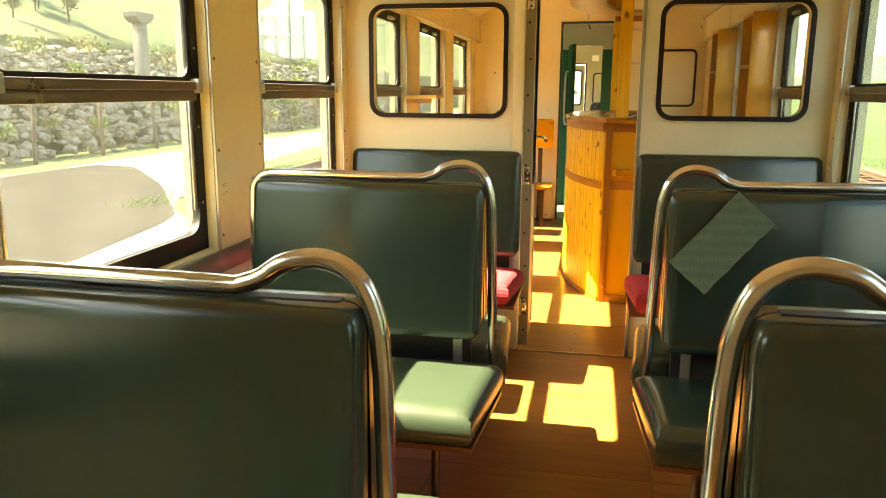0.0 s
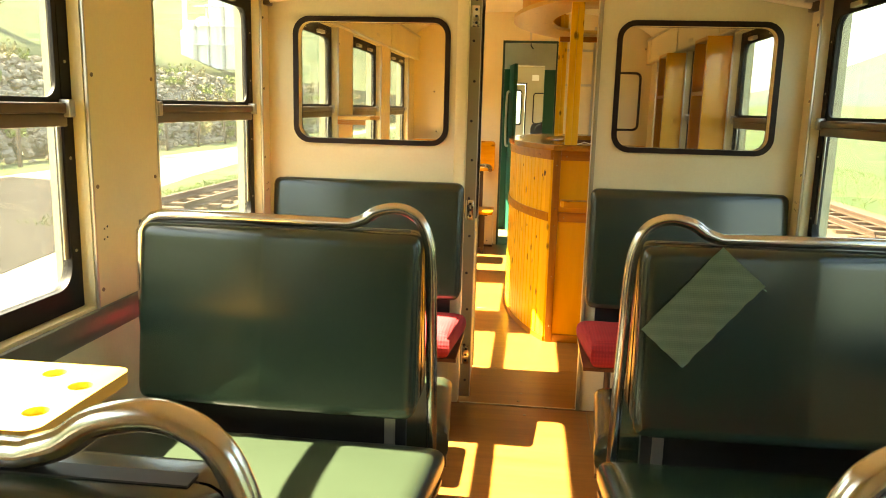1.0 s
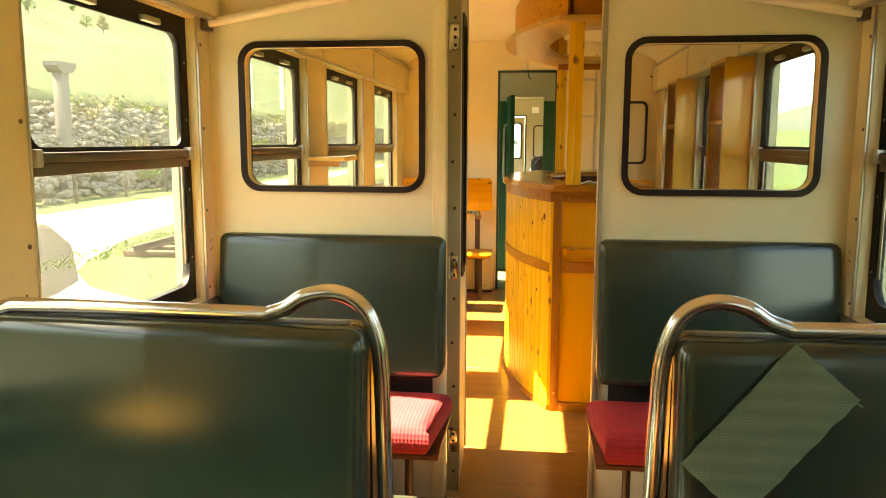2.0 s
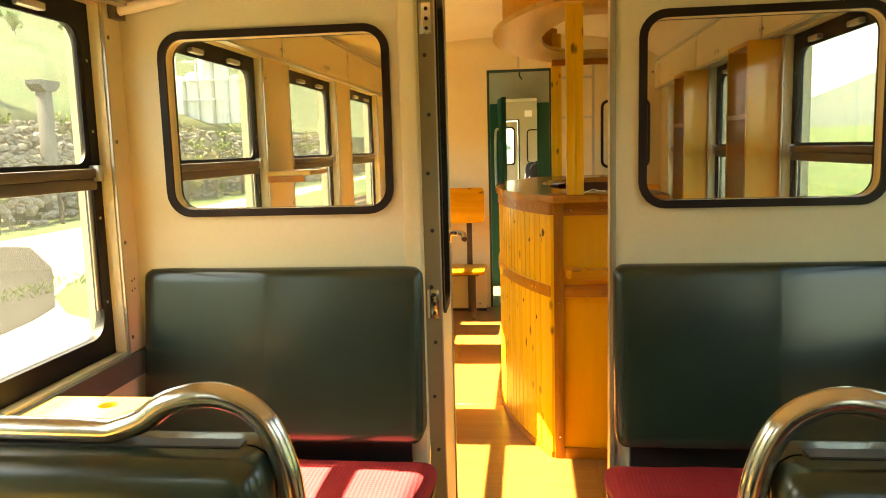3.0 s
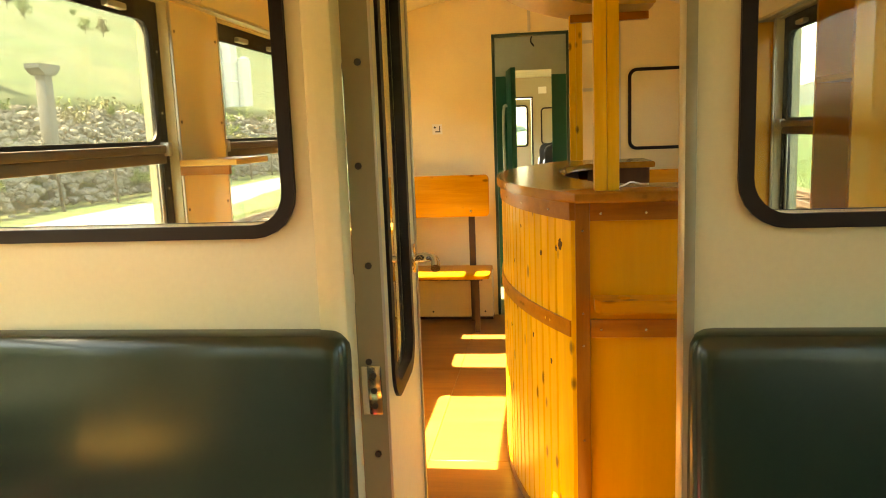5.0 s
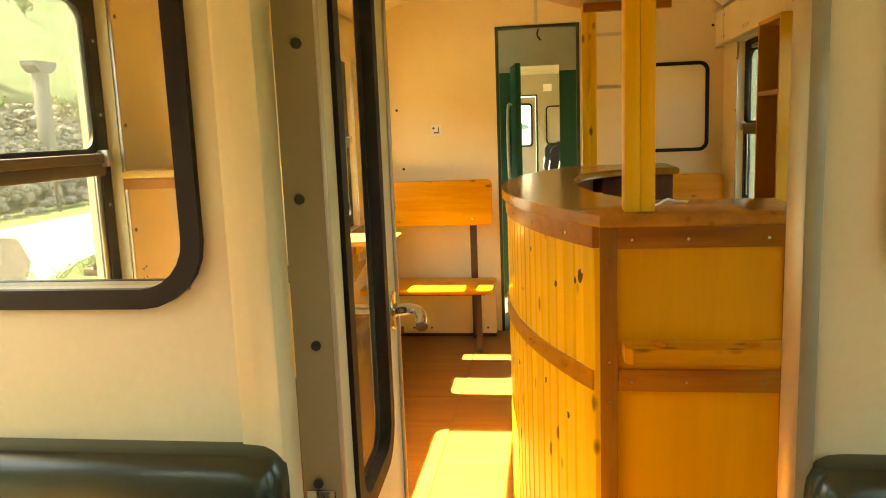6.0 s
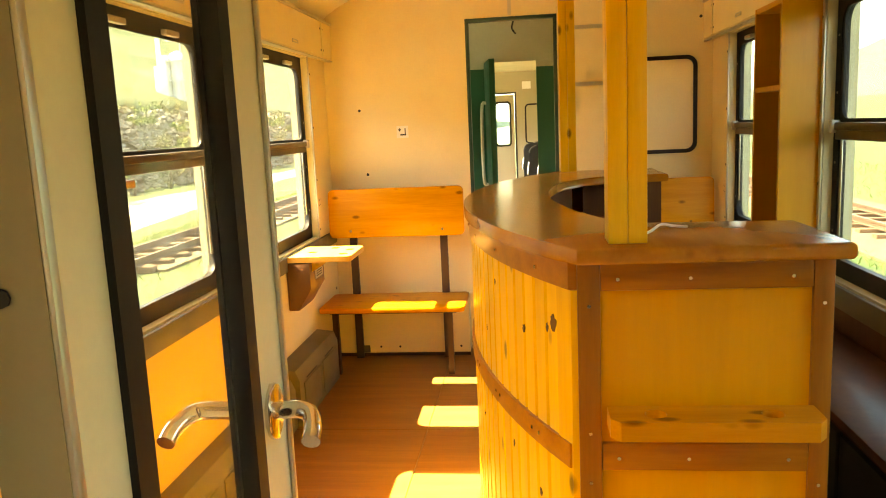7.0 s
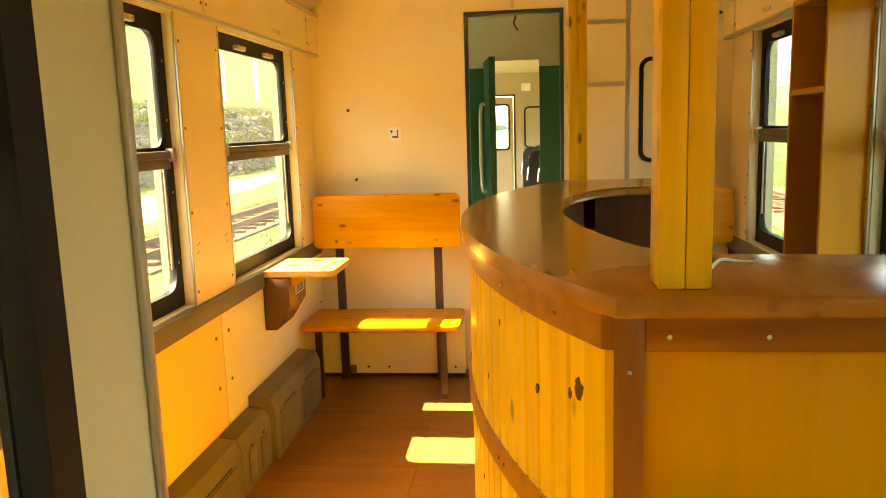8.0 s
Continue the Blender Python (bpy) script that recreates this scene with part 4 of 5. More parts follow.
# ---------------------------------------------------------------- east side of the bar room: shelf boxes on the pillars, low cupboard
for y0, y1 in ((1.26, 1.60), (2.60, 2.94)):
    s = thing("pillar_shelf", (WR - 0.007, (y0 + y1) / 2, 0), "tall yellow plywood shelf box with brown niches", "shelf", "pillar shelf boxes")
    h = (y1 - y0) / 2
    for a in (-h, h - 0.018):
        part("side_panel", boxes((-0.14, 0.0, a, a + 0.018, 0.80, 1.80)), PLY, s)
    part("back_panel", boxes((-0.012, 0.0, -h + 0.0185, h - 0.0185, 0.80, 1.80)), DARKW, s, "dark brown back board")
    for z in (0.80, 1.47, 1.78):
        part("shelf_board", boxes((-0.138, -0.0125, -h + 0.0185, h - 0.0185, z, z + 0.02)), PLY if z > 1.4 else DARKW, s)
c = thing("low_cupboard", (0.9, 1.8, 0), "dark brown low cupboard along the wall", "cupboard")
part("carcass", boxes((-0.08, 0.205, -0.75, 0.75, 0.0, 0.60), bevel=0.004), DARKW, c)
part("cupboard_top", boxes((-0.10, 0.205, -0.77, 0.77, 0.601, 0.625), bevel=0.004), DARKW, c)
for y in (-0.5, 0.0, 0.5):
    part("cupboard_door", boxes((-0.098, -0.081, y - 0.24, y + 0.24, 0.04, 0.58), bevel=0.003), BLACK, c)

# Added sloping tubes that stand for the cream ceiling casing corner.
rk = [thing("luggage_bar", (0, -0.035, 0), "painted sloping bar standing for the ceiling casing corner", "rack arm", "rack arms") for s in (0, 1)]
for s, r in zip((-1, 1), rk):
    xw = WL if s < 0 else WR
    part("arm", tube(bmesh.new(), [(xw - s * 0.02, 0, 1.80), (xw - s * 0.10, 0, 1.812), (xw - s * 0.62, 0, 1.90)], 0.016, 12), CEIL, r)
    part("bracket", boxes((*sorted((xw, xw - s * 0.03)), -0.025, 0.034, 1.775, 1.825), bevel=0.004), SASH, r)

# ---------------------------------------------------------------- the vestibule and the next coach, through the end doorway
V0, V1 = Y1 + 0.041, 5.42
PALE = paint("pale_vestibule_paint", (0.58, 0.58, 0.47), 0.5, (0.3, 0.36, 0.25), 0.3)
TAN = paint("tan_coach_paint", (0.40, 0.35, 0.22), 0.5, (0.3, 0.3, 0.16), 0.3)
setting("vestibule_floor", boxes((-1.2, 1.1, V0, V1, -0.08, -0.004)), GREY, "grey metal vestibule floor", "floor")
setting("vestibule_ceiling", boxes((-1.2, 1.1, V0, V1, 2.16, 2.2)), PALE, "pale vestibule ceiling", "ceiling")
bm = boxes((-1.2, -0.245, V1, V1 + 0.04, 0.0, 1.80), (0.112, 1.1, V1, V1 + 0.04, 0.0, 1.80))
setting("vestibule_wall", bm, GREENPAINT, "green painted vestibule bulkhead")
setting("vestibule_upper_wall", boxes((-1.2, 1.1, V1 + 0.001, V1 + 0.04, 1.8445, 2.16), (-1.2, -0.245, V1, V1 + 0.04, 1.8005, 1.844), (0.112, 1.1, V1, V1 + 0.04, 1.8005, 1.844)), PALE, "pale upper bulkhead")
# Sides are unseen; their openings are cut small to let in less light.
for x in (-1.2, 1.06):
    setting("vestibule_side", boxes((x, x + 0.04, V0, V0 + 0.5, 0, 2.16), (x, x + 0.04, V1 - 0.15, V1, 0, 2.16), (x, x + 0.04, V0 + 0.5, V1 - 0.15, 1.5, 2.16), (x, x + 0.04, V0 + 0.5, V1 - 0.15, 0, 0.9)), PALE, "pale unseen vestibule side with an opening cut small for less light")
d = tagged(thing("door_2", pose(-0.235, V1 - 0.002, 0, 0, 0, -82), "green coach door standing open", "door"), kind="structure")
part("leaf", boxes((0.0, 0.42, -0.04, 0.0, 0.01, 1.84), bevel=0.003), GREENPAINT, d)
part("grab_rail", tube(bmesh.new(), spline([(0.12, -0.042, 1.55), (0.12, -0.075, 1.5), (0.12, -0.075, 1.0), (0.12, -0.042, 0.95)], 4), 0.012, 10), WHITE, d, "white grab rail")
lamp = thing("vestibule_lamp", (-0.05, 4.95, 2.159), "bare metal lamp base with a hanging wire", "lamp")
part("base", boxes((-0.12, 0.06, -0.06, 0.06, -0.03, 0.0), bevel=0.006), ALU, lamp)
part("wire", tube(bmesh.new(), spline([(0.0, 0, -0.03), (0.01, 0, -0.08), (0.0, 0, -0.13), (0.025, 0, -0.17)], 4), 0.006, 8), INK, lamp)
# next coach
N1 = 10.4
setting("next_coach_floor", boxes((-1.2, 1.1, V1 + 0.04, N1, -0.08, -0.004)), FLOORW, "brown floor of the next coach", "floor")
setting("next_coach_ceiling", boxes((-1.2, 1.1, V1 + 0.04, N1, 2.1, 2.15)), PALE, "pale ceiling of the next coach", "ceiling")
for x in (-1.24, 1.10):
    rows = [(x, x + 0.04, V1 + 0.04, N1, 0, 0.8), (x, x + 0.04, V1 + 0.04, N1, 1.75, 2.1)]
    rows += [(x, x + 0.04, y, y + 0.5, 0.8, 1.75) for y in (5.46, 7.0, 8.5, 9.9)]
    setting("next_coach_side", boxes(*rows), TAN, "tan side wall of the next coach with windows")
end = setting("next_coach_end", boxes((-1.2, -0.47, N1, N1 + 0.04, 0, 2.1), (-0.14, 1.1, N1, N1 + 0.04, 0, 2.1), (-0.47, -0.14, N1, N1 + 0.04, 1.80, 2.1)), TAN, "tan end wall of the next coach")
part("blind_window_frame", ring(bmesh.new(), rrect(0.34, 0.55, 0.06), rrect(0.30, 0.51, 0.04), lambda u, v, d: (0.17 + u, d, 1.38 + v), N1 - 0.02, N1), BROWNRUB, end)
part("notice", boxes((-0.03, 0.09, N1 - 0.008, N1, 1.86, 1.96)), WHITE, end)
part("door_frame", boxes((-0.49, -0.47, N1 - 0.01, N1, 0, 1.82), (-0.14, -0.115, N1 - 0.01, N1, 0, 1.82), (-0.4695, -0.1405, N1 - 0.01, N1, 1.80, 1.82)), BROWNRUB, end)
d3 = tagged(thing("door_3", (-0.305, N1 + 0.01, 0), "tan coach door with a tall rounded pane", "door"), kind="structure")
bm = boxes((-0.16, 0.16, 0, 0.03, 0.01, 1.10), (-0.16, 0.16, 0, 0.03, 1.68, 1.79), (-0.16, -0.10, 0, 0.03, 1.10, 1.68), (0.10, 0.16, 0, 0.03, 1.10, 1.68))
part("leaf", bm, TAN, d3)
part("pane_seal", ring(bmesh.new(), rrect(0.23, 0.62, 0.05, 6, 0, 1.39), rrect(0.18, 0.57, 0.04, 6, 0, 1.39), lambda u, v, d: (u, d, v), -0.012, 0.0), RUBBER, d3)
part("pane", slab(bmesh.new(), rrect(0.19, 0.58, 0.04, 6, 0, 1.39), lambda u, v, d: (u, d, v), 0.010, 0.014), CLEAR, d3)
for x, y in ((0.0, 7.6), (0.10, 7.3), (-0.06, 8.6)):
    s = thing("coach_seat", (x + 0.25, y, 0), "grey coach seat with a chromed edge tube", "seat", "seats of the next coach")
    part("backrest", slab(bmesh.new(), rrect(0.42, 0.62, 0.08, 6, 0, 0.85), lambda u, v, d: (u, d + 0.15 * (v - 0.85), v), -0.03, 0.04, 0.02, 3), BLACK, s)
    part("tube_frame", tube(bmesh.new(), [(0.22 * math.cos(a), 0.02 + 0.15 * (0.33 * math.sin(a) + 0.0), 0.86 + 0.32 * math.sin(a)) for a in [math.pi * k / 16 for k in range(17)]], 0.014, 10), CHROME, s)
    part("cushion", boxes((-0.2, 0.2, -0.42, -0.02, 0.40, 0.46), bevel=0.02), BLACK, s)
    part("pedestal", boxes((-0.12, 0.12, -0.3, -0.1, 0.0, 0.40)), DARKSTEEL, s)


# ---------------------------------------------------------------- outside
GZ = -0.9


def ground_mat(name, a, b, c, s1, s2, rough=0.9, gloss=0.3):
    m, n, l, bs = shader(name, rough)
    bs.inputs["Specular IOR Level"].default_value = gloss
    v = coords(n, l, (1, 1, 1))
    big, fine = noise_tex(n, l, v, s1, 6.0, 0.65), noise_tex(n, l, v, s2, 5.0, 0.7)
    col = mixed(n, l, ramp(n, l, big, [(0.38, (0, 0, 0)), (0.62, (1, 1, 1))]), a, b)
    col = mixed(n, l, ramp(n, l, fine, [(0.45, (0, 0, 0)), (0.7, (0.7, 0.7, 0.7))]), col, c)
    l.new(col, bs.inputs["Base Color"])
    bump(n, l, bs, fine, 0.6, 0.03)
    return m


GRASS = ground_mat("grass", (0.034, 0.076, 0.017), (0.055, 0.078, 0.026), (0.062, 0.056, 0.034), 0.25, 3.0)
HILL = ground_mat("hill_grass", (0.030, 0.066, 0.016), (0.066, 0.080, 0.030), (0.012, 0.026, 0.012), 0.09, 0.45)
# Bluish distance haze is mixed into the green of these hills.
FARHILL = ground_mat("hazy_far_hill", (0.040, 0.061, 0.055), (0.068, 0.079, 0.065), (0.028, 0.043, 0.050), 0.02, 0.12)
ROAD = ground_mat("pale_gravel_road", (0.27, 0.24, 0.19), (0.33, 0.30, 0.24), (0.22, 0.195, 0.15), 0.5, 9.0)
# Darkened ground colour that stands for a shadow lying on the gravel.
ROADSHADE = ground_mat("painted_road_shade", (0.030, 0.029, 0.027), (0.038, 0.036, 0.033), (0.024, 0.023, 0.022), 0.6, 10.0, 0.95, 0.05)
ROCK = ground_mat("grey_stone", (0.20, 0.185, 0.15), (0.28, 0.255, 0.205), (0.10, 0.09, 0.07), 0.8, 6.0)
BALLAST = ground_mat("brown_ballast", (0.12, 0.085, 0.05), (0.15, 0.115, 0.07), (0.085, 0.07, 0.04), 1.0, 14.0)
LEAF = ground_mat("spring_leaves", (0.10, 0.17, 0.03), (0.17, 0.22, 0.05), (0.06, 0.09, 0.02), 2.0, 9.0)
HILLLEAF = ground_mat("pale_spring_leaves", (0.15, 0.22, 0.07), (0.22, 0.27, 0.11), (0.10, 0.15, 0.05), 2.0, 9.0)
DRYLEAF = ground_mat("dry_scrub", (0.20, 0.17, 0.08), (0.14, 0.15, 0.05), (0.28, 0.24, 0.14), 2.0, 9.0)
BARK = ground_mat("bark", (0.10, 0.075, 0.05), (0.14, 0.11, 0.08), (0.06, 0.045, 0.03), 3.0, 20.0)
CONCRETE = ground_mat("weathered_concrete", (0.17, 0.165, 0.15), (0.21, 0.20, 0.18), (0.13, 0.125, 0.115), 1.0, 12.0)
SILO = paint("white_silo_paint", (0.75, 0.75, 0.72), 0.5, (0.55, 0.5, 0.42), 0.2)
RUST = paint("rusty_rail", (0.11, 0.068, 0.045), 0.6, (0.09, 0.04, 0.02), 0.5)
SLEEPER = wood("old_sleeper", (0.13, 0.085, 0.05), (0.10, 0.065, 0.04), 0, 0.8, coat=0.0)


def terrain(x, y):
    """Height of the ground: flat by the track, a hillside to the west, far hills to the east."""
    z = GZ
    if x < -19:
        t = min(1.0, (-19 - x) / 110.0)
        z += 3.4 * min(1.0, (-19 - x) / 2.5) + 47.0 * t ** 1.05 * (0.85 + 0.25 * noise.noise((y * 0.012, 3.0, 0))) + 1.2 * noise.noise((x * 0.05, y * 0.05, 1)) * min(1, t * 8)
    if x > 60:
        t = min(1.0, (x - 60) / 420.0)
        z += 125.0 * t ** 1.5 * (0.8 + 0.45 * noise.noise((y * 0.006, x * 0.002, 7.0)))
    return z


def span(a, b, n, p=1.0):
    return [a + (b - a) * (k / n) ** p for k in range(n + 1)]


gx = span(-560, -130, 6) + span(-125, -23, 26) + [-21.5, -20.4, -19, -17, -10, -2, 2, 10, 25, 45] + span(60, 560, 34)
gy = span(-500, -60, 8) + span(-50, 150, 50) + span(160, 900, 22)
bm = bmesh.new()
vs = [[bm.verts.new((x, y, terrain(x, y))) for y in gy] for x in gx]
for i in range(len(gx) - 1):
    for j in range(len(gy) - 1):
        f = bm.faces.new((vs[i][j], vs[i + 1][j], vs[i + 1][j + 1], vs[i][j + 1]))
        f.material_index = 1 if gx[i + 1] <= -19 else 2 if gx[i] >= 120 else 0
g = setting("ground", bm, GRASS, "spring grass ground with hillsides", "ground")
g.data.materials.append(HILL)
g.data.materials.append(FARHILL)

bm = bmesh.new()
prev = None
for k in range(121):
    y = -40 + 1.3 * k
    w0 = float(np.interp(y, (5, 8, 10, 14.5, 19, 36, 60), (-2.3, -6.6, -8.3, -9.5, -10.2, -12.3, -13.7))) - 0.3 * noise.noise((y * 0.4, 0, 0))
    w1 = -14.9 + 0.3 * noise.noise((y * 0.3, 5, 0))
    row = [bm.verts.new((w0, y, GZ + 0.012)), bm.verts.new((min(w1, w0 - 1.5), y, GZ + 0.012))]
    if prev:
        bm.faces.new((prev[0], row[0], row[1], prev[1]))
    prev = row
setting("road", bm, ROAD, "pale sunlit gravel road beside the track", "road")
# Cast shadow on the road, drawn as a dark sheet; nothing casts it here.
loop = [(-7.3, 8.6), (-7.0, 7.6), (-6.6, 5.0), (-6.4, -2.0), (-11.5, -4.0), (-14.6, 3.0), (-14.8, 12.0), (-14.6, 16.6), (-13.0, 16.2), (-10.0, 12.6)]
setting("tarmac_patch", slab(bmesh.new(), loop, flat, GZ + 0.014, GZ + 0.020), ROADSHADE, "dark patch painted as a shadow on the road", "pavement")

# stone bank: loose stones heaped along the foot of the hill
rng = random.Random(4)
protos = []
for k in range(6):
    b0 = bmesh.new()
    bmesh.ops.create_icosphere(b0, subdivisions=1, radius=1.0)
    for v in b0.verts:
        v.co *= 0.75 + 0.5 * rng.random()
    bmesh.ops.recalc_face_normals(b0, faces=b0.faces[:])
    b0.verts.index_update()
    protos.append(([tuple(v.co) for v in b0.verts], [tuple(v.index for v in f.verts) for f in b0.faces]))
    b0.free()


def heap(name, spots, material, label, category, smooth=False):
    """Many small lumps joined into one mesh; a spot is place, size, flatness."""
    V, F = [], []
    for (x, y, z), s, fl in spots:
        pv, pf = protos[rng.randrange(6)]
        q = Euler((rng.random() * 6, rng.random() * 6, rng.random() * 6)).to_matrix()
        o = len(V)
        for p in pv:
            w = q @ Vector(p)
            V.append((x + w.x * s, y + w.y * s, z + w.z * s * fl))
        F += [tuple(i + o for i in f) for f in pf]
    me = bpy.data.meshes.new(name)
    me.from_pydata(V, [], F)
    me.materials.append(material)
    return tagged(new(name, me), label, category, kind="stuff")


spots = []
for k in range(7500):
    y = rng.uniform(-6, 75)
    u = rng.random()
    x = -17.4 - 2.8 * u
    z = GZ + 3.7 * u ** 0.8 + rng.uniform(-0.15, 0.2)
    spots.append(((x, y, z), rng.uniform(0.07, 0.25), 0.75))
heap("stone_bank", spots, ROCK, "rough grey stone bank along the road", "stones")


def leaf_cards(name, spots, material, parent=None, label="", category="", size=0.12):
    """Leaves as small bent quads."""
    V, F = [], []
    for x, y, z in spots:
        q = Euler((rng.random() * 6, rng.random() * 6, rng.random() * 6)).to_matrix()
        s = size * rng.uniform(0.6, 1.4)
        o = len(V)
        for p in ((-1, -0.6, 0), (1, -0.6, 0.2), (1, 0.6, 0), (-1, 0.6, 0.2)):
            w = q @ (Vector(p) * s)
            V.append((x + w.x, y + w.y, z + w.z))
        F.append((o, o + 1, o + 2, o + 3))
    me = bpy.data.meshes.new(name)
    me.from_pydata(V, [], F)
    me.materials.append(material)
    ob = new(name, me)
    if parent:
        ob.parent = parent
    return tagged(ob, label, category)


scrub = []
for k in range(150):
    y = rng.uniform(-6, 80)
    u = rng.uniform(0.0, 1.25)
    cx, cz = -17.2 - 2.8 * u, GZ + 3.5 * min(1, u) ** 0.8
    r = rng.uniform(0.3, 0.8)
    for j in range(130):
        a, bb, rr = rng.random() * 6.28, rng.random(), r * rng.random() ** 0.4
        scrub.append((cx + rr * math.cos(a) * 0.8, y + rr * math.sin(a), cz + 0.2 + rr * bb))
half = len(scrub) // 2
tagged(leaf_cards("bank_scrub", scrub[:half], LEAF, label="fresh green scrub growing on the stone bank", category="bushes", size=0.06), kind="stuff")
tagged(leaf_cards("dry_bank_scrub", scrub[half:], DRYLEAF, label="dry brown scrub growing on the stone bank", category="bushes", size=0.06), kind="stuff")


def tree(x, y, h, seed):
    r = random.Random(seed)
    z0 = terrain(x, y) - 0.1
    t = thing("tree", (x, y, z0), "sparse spring tree standing on the hillside", "tree", "hillside trees")
    bm = bmesh.new()
    tube(bm, [(0, 0, 0), (0.05 * h * r.uniform(-1, 1), 0, h * 0.35), (0.06 * h * r.uniform(-1, 1), 0.05 * h * r.uniform(-1, 1), h * 0.8)], 0.022 * h, 6)
    pts = []
    for k in range(14):
        a, e = r.random() * 6.28, r.uniform(0.3, 1.1)
        b0 = Vector((0, 0, h * r.uniform(0.25, 0.65)))
        b1 = b0 + Vector((math.cos(a) * math.cos(e), math.sin(a) * math.cos(e), math.sin(e))) * h * r.uniform(0.25, 0.42)
        tube(bm, [b0, (b0 + b1) / 2 + Vector((0, 0, -0.02 * h)), b1], 0.007 * h, 5)
        for j in range(60):
            q = b0.lerp(b1, r.uniform(0.35, 1.1)) + Vector((r.gauss(0, 1), r.gauss(0, 1), r.gauss(0, 1))) * 0.055 * h
            pts.append(tuple(q))
    part("trunk", bm, BARK, t)
    leaf_cards("crown", pts, HILLLEAF if seed % 3 else DRYLEAF, t, size=0.022 * h)
    return t


for k in range(14):
    x = rng.uniform(-95, -52)
    tree(x, rng.uniform(0, 25) + -x * rng.uniform(0.35, 1.7), rng.uniform(1.8, 3.0), k)

for k in range(70):
    x = rng.uniform(-46, -21.5)
    y = rng.uniform(4, 20) - x * rng.uniform(0.1, 1.7)
    if not -0.82 < x / y < -0.36:
        tree(x, y, rng.uniform(0.8, 2.2), 100 + k)

# concrete post with a cross head
p = thing("concrete_post", (-18.6, 25.8, GZ), "weathered concrete post with a broad flat head", "post")
part("shaft", boxes((-0.22, 0.22, -0.22, 0.22, 0, 4.95), bevel=0.03), CONCRETE, p)
part("head", slab(bmesh.new(), [(-0.32, 4.92), (0.32, 4.92), (0.62, 5.15), (0.62, 5.32), (-0.62, 5.32), (-0.62, 5.15)], lambda u, v, d: (d, u, v), -0.3, 0.3), CONCRETE, p)

p2 = copy_thing(p, pose(-24.5, 37.5, GZ - 0.6))
rng2 = random.Random(8)
pm = thing("fence_post", (-16.4, 6.0, GZ), "thin dark fence post at the foot of the bank", "post", "fence posts")
part("shaft", boxes((-0.05, 0.05, -0.05, 0.05, 0, 1.75), bevel=0.01), BARK, pm)
for k in range(1, 13):
    copy_thing(pm, pose(-16.4 + rng2.uniform(-0.1, 0.1), 6.0 + 3.4 * k, GZ, rng2.uniform(-3, 3), rng2.uniform(-3, 3), 0))

# white plant with tall silos behind the bank
f = thing("silo_plant", (-23.6, 50, terrain(-23.6, 50) - 0.5), "white industrial plant with tall round silos", "factory")
for x, y, r, h in ((0.2, 0, 0.50, 3.6), (1.15, 0.2, 0.55, 5.2), (2.2, 0.3, 0.50, 5.0), (3.1, 0.5, 0.45, 3.4), (-1.6, 1.0, 0.16, 6.0), (5.2, 2.0, 0.14, 5.4)):
    bm = tube(bmesh.new(), [(x, y, 0), (x, y, h * 0.94)], r, 24)
    bmesh.ops.create_cone(bm, cap_ends=True, segments=24, radius1=r, radius2=r * 0.25, depth=h * 0.06, matrix=Matrix.Translation((x, y, h * 0.97)))
    part("silo", bm, SILO, f)
for x in (0.7, 1.7, 2.65):
    part("pipe", tube(bmesh.new(), [(x, -0.55, 0), (x, -0.55, 4.4)], 0.06, 10), SILO, f)
part("hall", boxes((-1.1, -0.2, -0.9, 0.6, 0, 2.6), (-0.9, -0.3, -0.7, 0.3, 2.6, 3.3), bevel=0.03), SILO, f)
for z in (1.6, 2.9, 4.2):
    part("walkway", boxes((-0.2, 3.5, -0.75, -0.55, z, z + 0.08)), SILO, f)
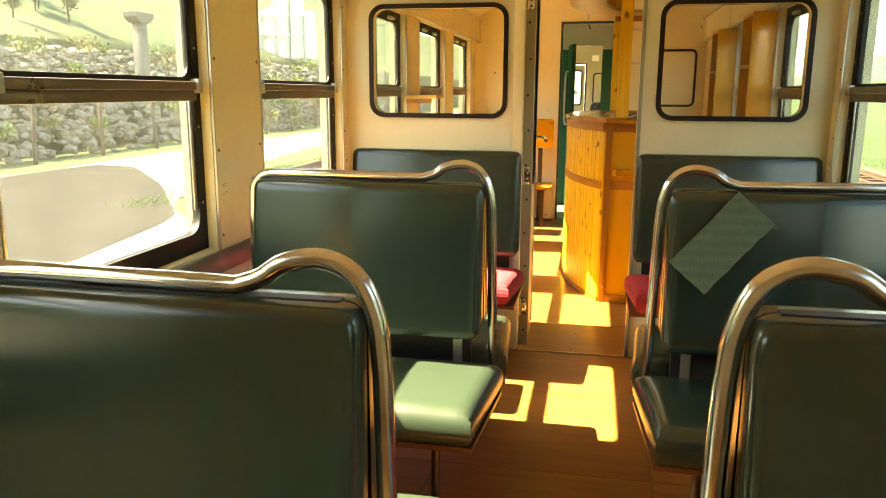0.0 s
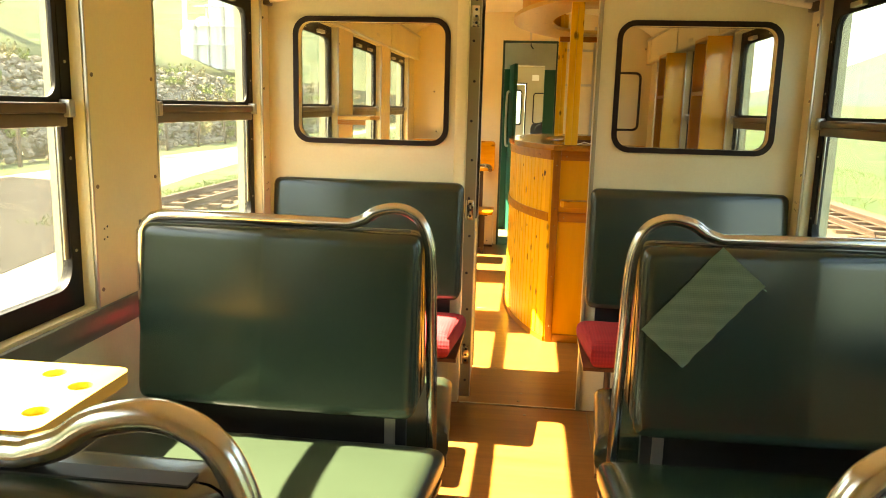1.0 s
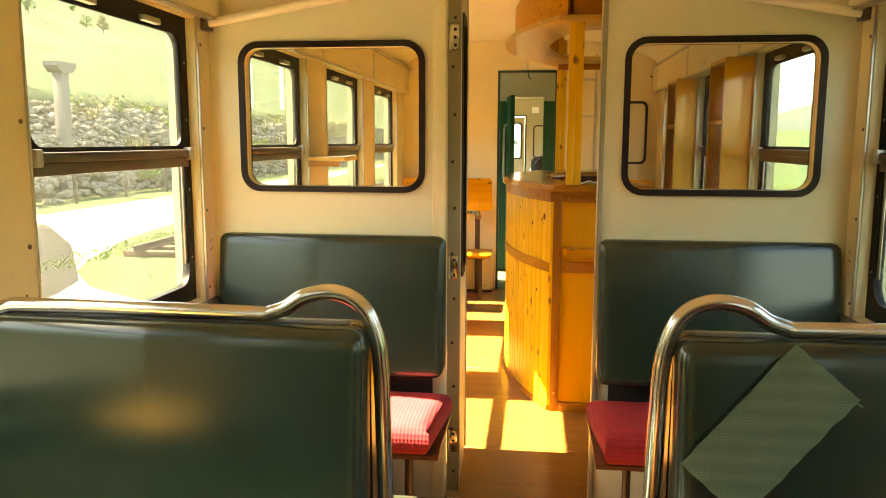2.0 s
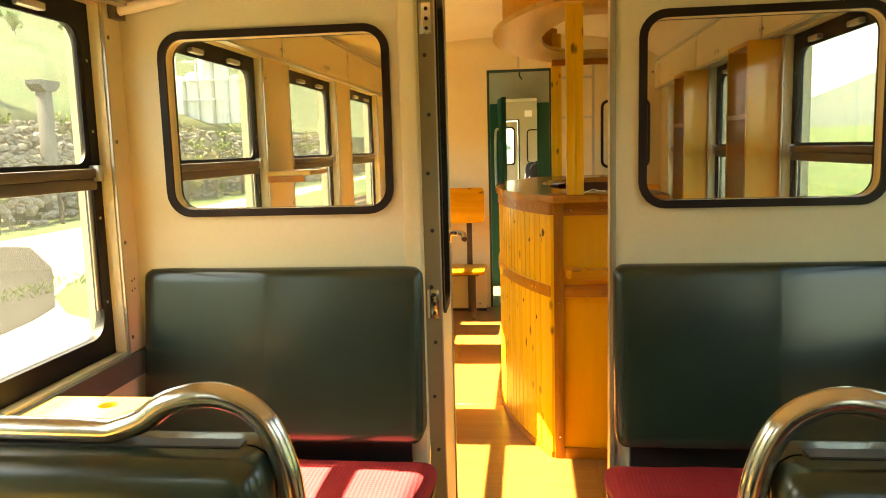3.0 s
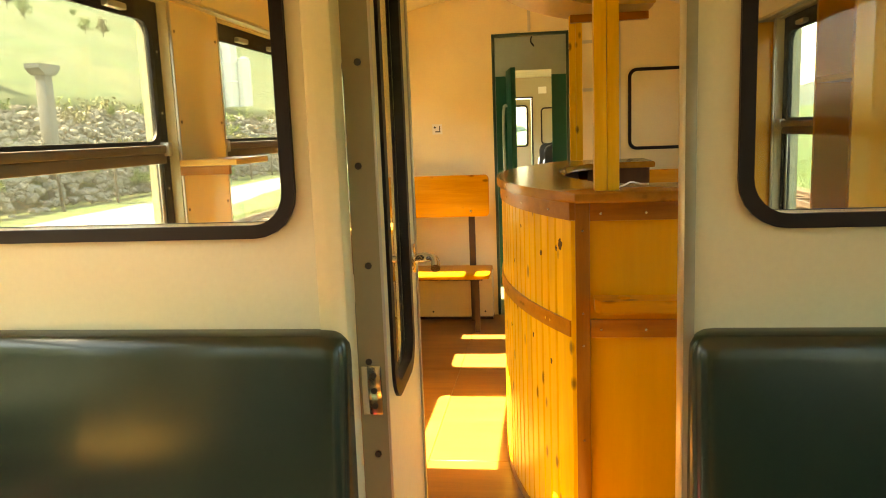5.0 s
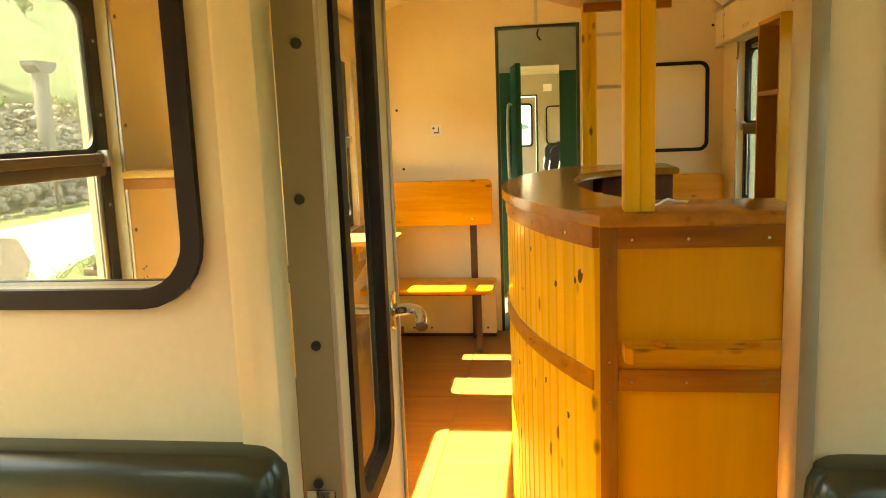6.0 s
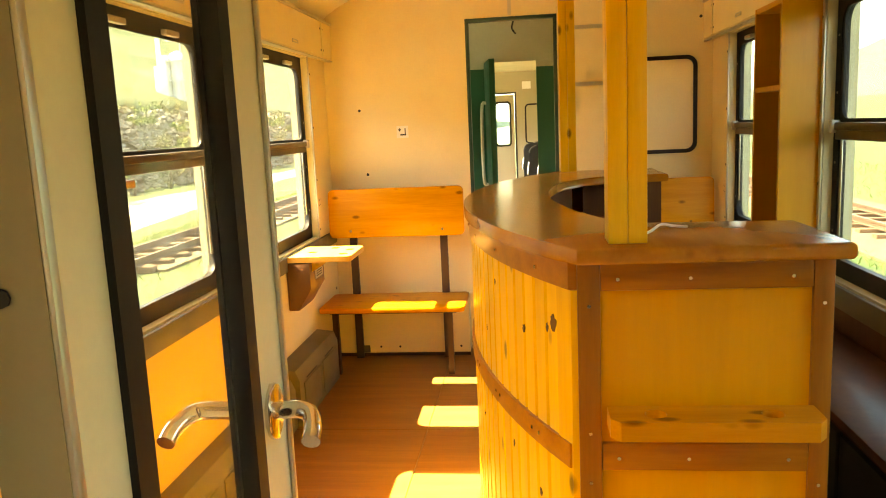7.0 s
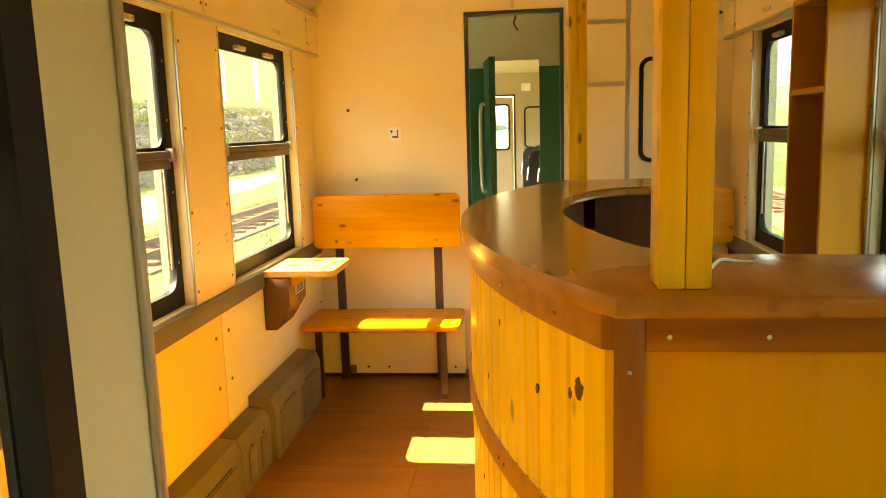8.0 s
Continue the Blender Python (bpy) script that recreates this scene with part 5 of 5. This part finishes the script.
# tracks beside the coach
bal = setting("ballast", slab(bmesh.new(), [(5.2, -40), (8.2, -40), (8.2, 260), (5.2, 260)], flat, GZ + 0.004, GZ + 0.05), BALLAST, "brown stony track bed", "track bed")
setting("ballast_west", slab(bmesh.new(), [(-8.2, 12.5), (-6.3, 12.0), (-6.3, 200), (-8.2, 200)], flat, GZ + 0.004, GZ + 0.05), BALLAST, "brown stony track bed", "track bed")
for xc in (6.7, -7.25):
    for s in (-0.42, 0.42):
        r = thing("rail", (xc + s, 0, GZ + 0.14), "rusty narrow gauge rail on the track bed", "rail", "rails")
        part("rail_head", boxes((-0.03, 0.03, 11, 200, 0.07, 0.11)), RUST, r)
        part("rail_web", boxes((-0.01, 0.01, 11, 200, 0.0, 0.0699), (-0.05, 0.05, 11, 200, -0.02, -0.0005)), RUST, r)
    me = finish("sleeper", boxes((-0.75, 0.75, -0.1, 0.1, -0.05, 0.07), bevel=0.01), SLEEPER)
    for k in range(75):
        o = tagged(new("sleeper", me), "old dark wooden sleeper under the rails", "sleeper", "sleepers")
        o.matrix_basis = pose(xc, 11.3 + 0.7 * k, GZ + 0.05, 0, 0, rng.uniform(-2, 2))

# rough grass beside the tracks: single bent blades
V, F = [], []
for k in range(16000):
    y = rng.uniform(9, 42)
    x = rng.choice((rng.uniform(-6.4, -2.2), rng.uniform(2.5, 5.3), rng.uniform(8.1, 14), rng.uniform(-9.0, -8.1)))
    a, h, w = rng.random() * 6.28, rng.uniform(0.03, 0.10), rng.uniform(0.004, 0.009)
    dx, dy, lx, ly = math.cos(a) * w, math.sin(a) * w, rng.uniform(-0.06, 0.06), rng.uniform(-0.06, 0.06)
    o = len(V)
    V += [(x - dx, y - dy, GZ), (x + dx, y + dy, GZ), (x + lx + dx * 0.4, y + ly + dy * 0.4, GZ + h), (x + lx * 1.8, y + ly * 1.8, GZ + h * 1.3)]
    F += [(o, o + 1, o + 2), (o, o + 2, o + 3)]
me = bpy.data.meshes.new("grass_blades")
me.from_pydata(V, [], F)
me.materials.append(LEAF)
tagged(new("grass_blades", me), "rough green grass beside the tracks", "grass", kind="stuff")


# ---------------------------------------------------------------- floor sheets, last
me_cache = {}
ys = [Y0, -3.72, -2.50, -1.28, -0.006]
ys2 = [0.0, 0.52, 1.74, 2.96, Y1]
for row in (ys, ys2):
    for a, b in zip(row, row[1:]):
        for x0, x1 in ((WL, -0.46), (-0.46, 0.30), (0.30, WR)):
            key = (round(b - a, 3), round(x1 - x0, 3))
            if key not in me_cache:
                me_cache[key] = finish("floor_sheet", box(bmesh.new(), -(x1 - x0) / 2 + 0.001, (x1 - x0) / 2 - 0.001, -(b - a) / 2 + 0.001, (b - a) / 2 - 0.001, -0.0055, 0.0, 0.001, 1), FLOORW)
            shared("floor_sheet", me_cache[key], floor, pose((x0 + x1) / 2, (a + b) / 2, 0))
screws([(x, y, 0.0) for x, y in ((0.02, -0.1), (0.0, -0.95), (-0.01, 0.06), (0.0, 0.16), (0.0, 0.34), (-0.05, -1.9))], (0, 0, 1), 0.008, 0.0015, SCREW, floor)
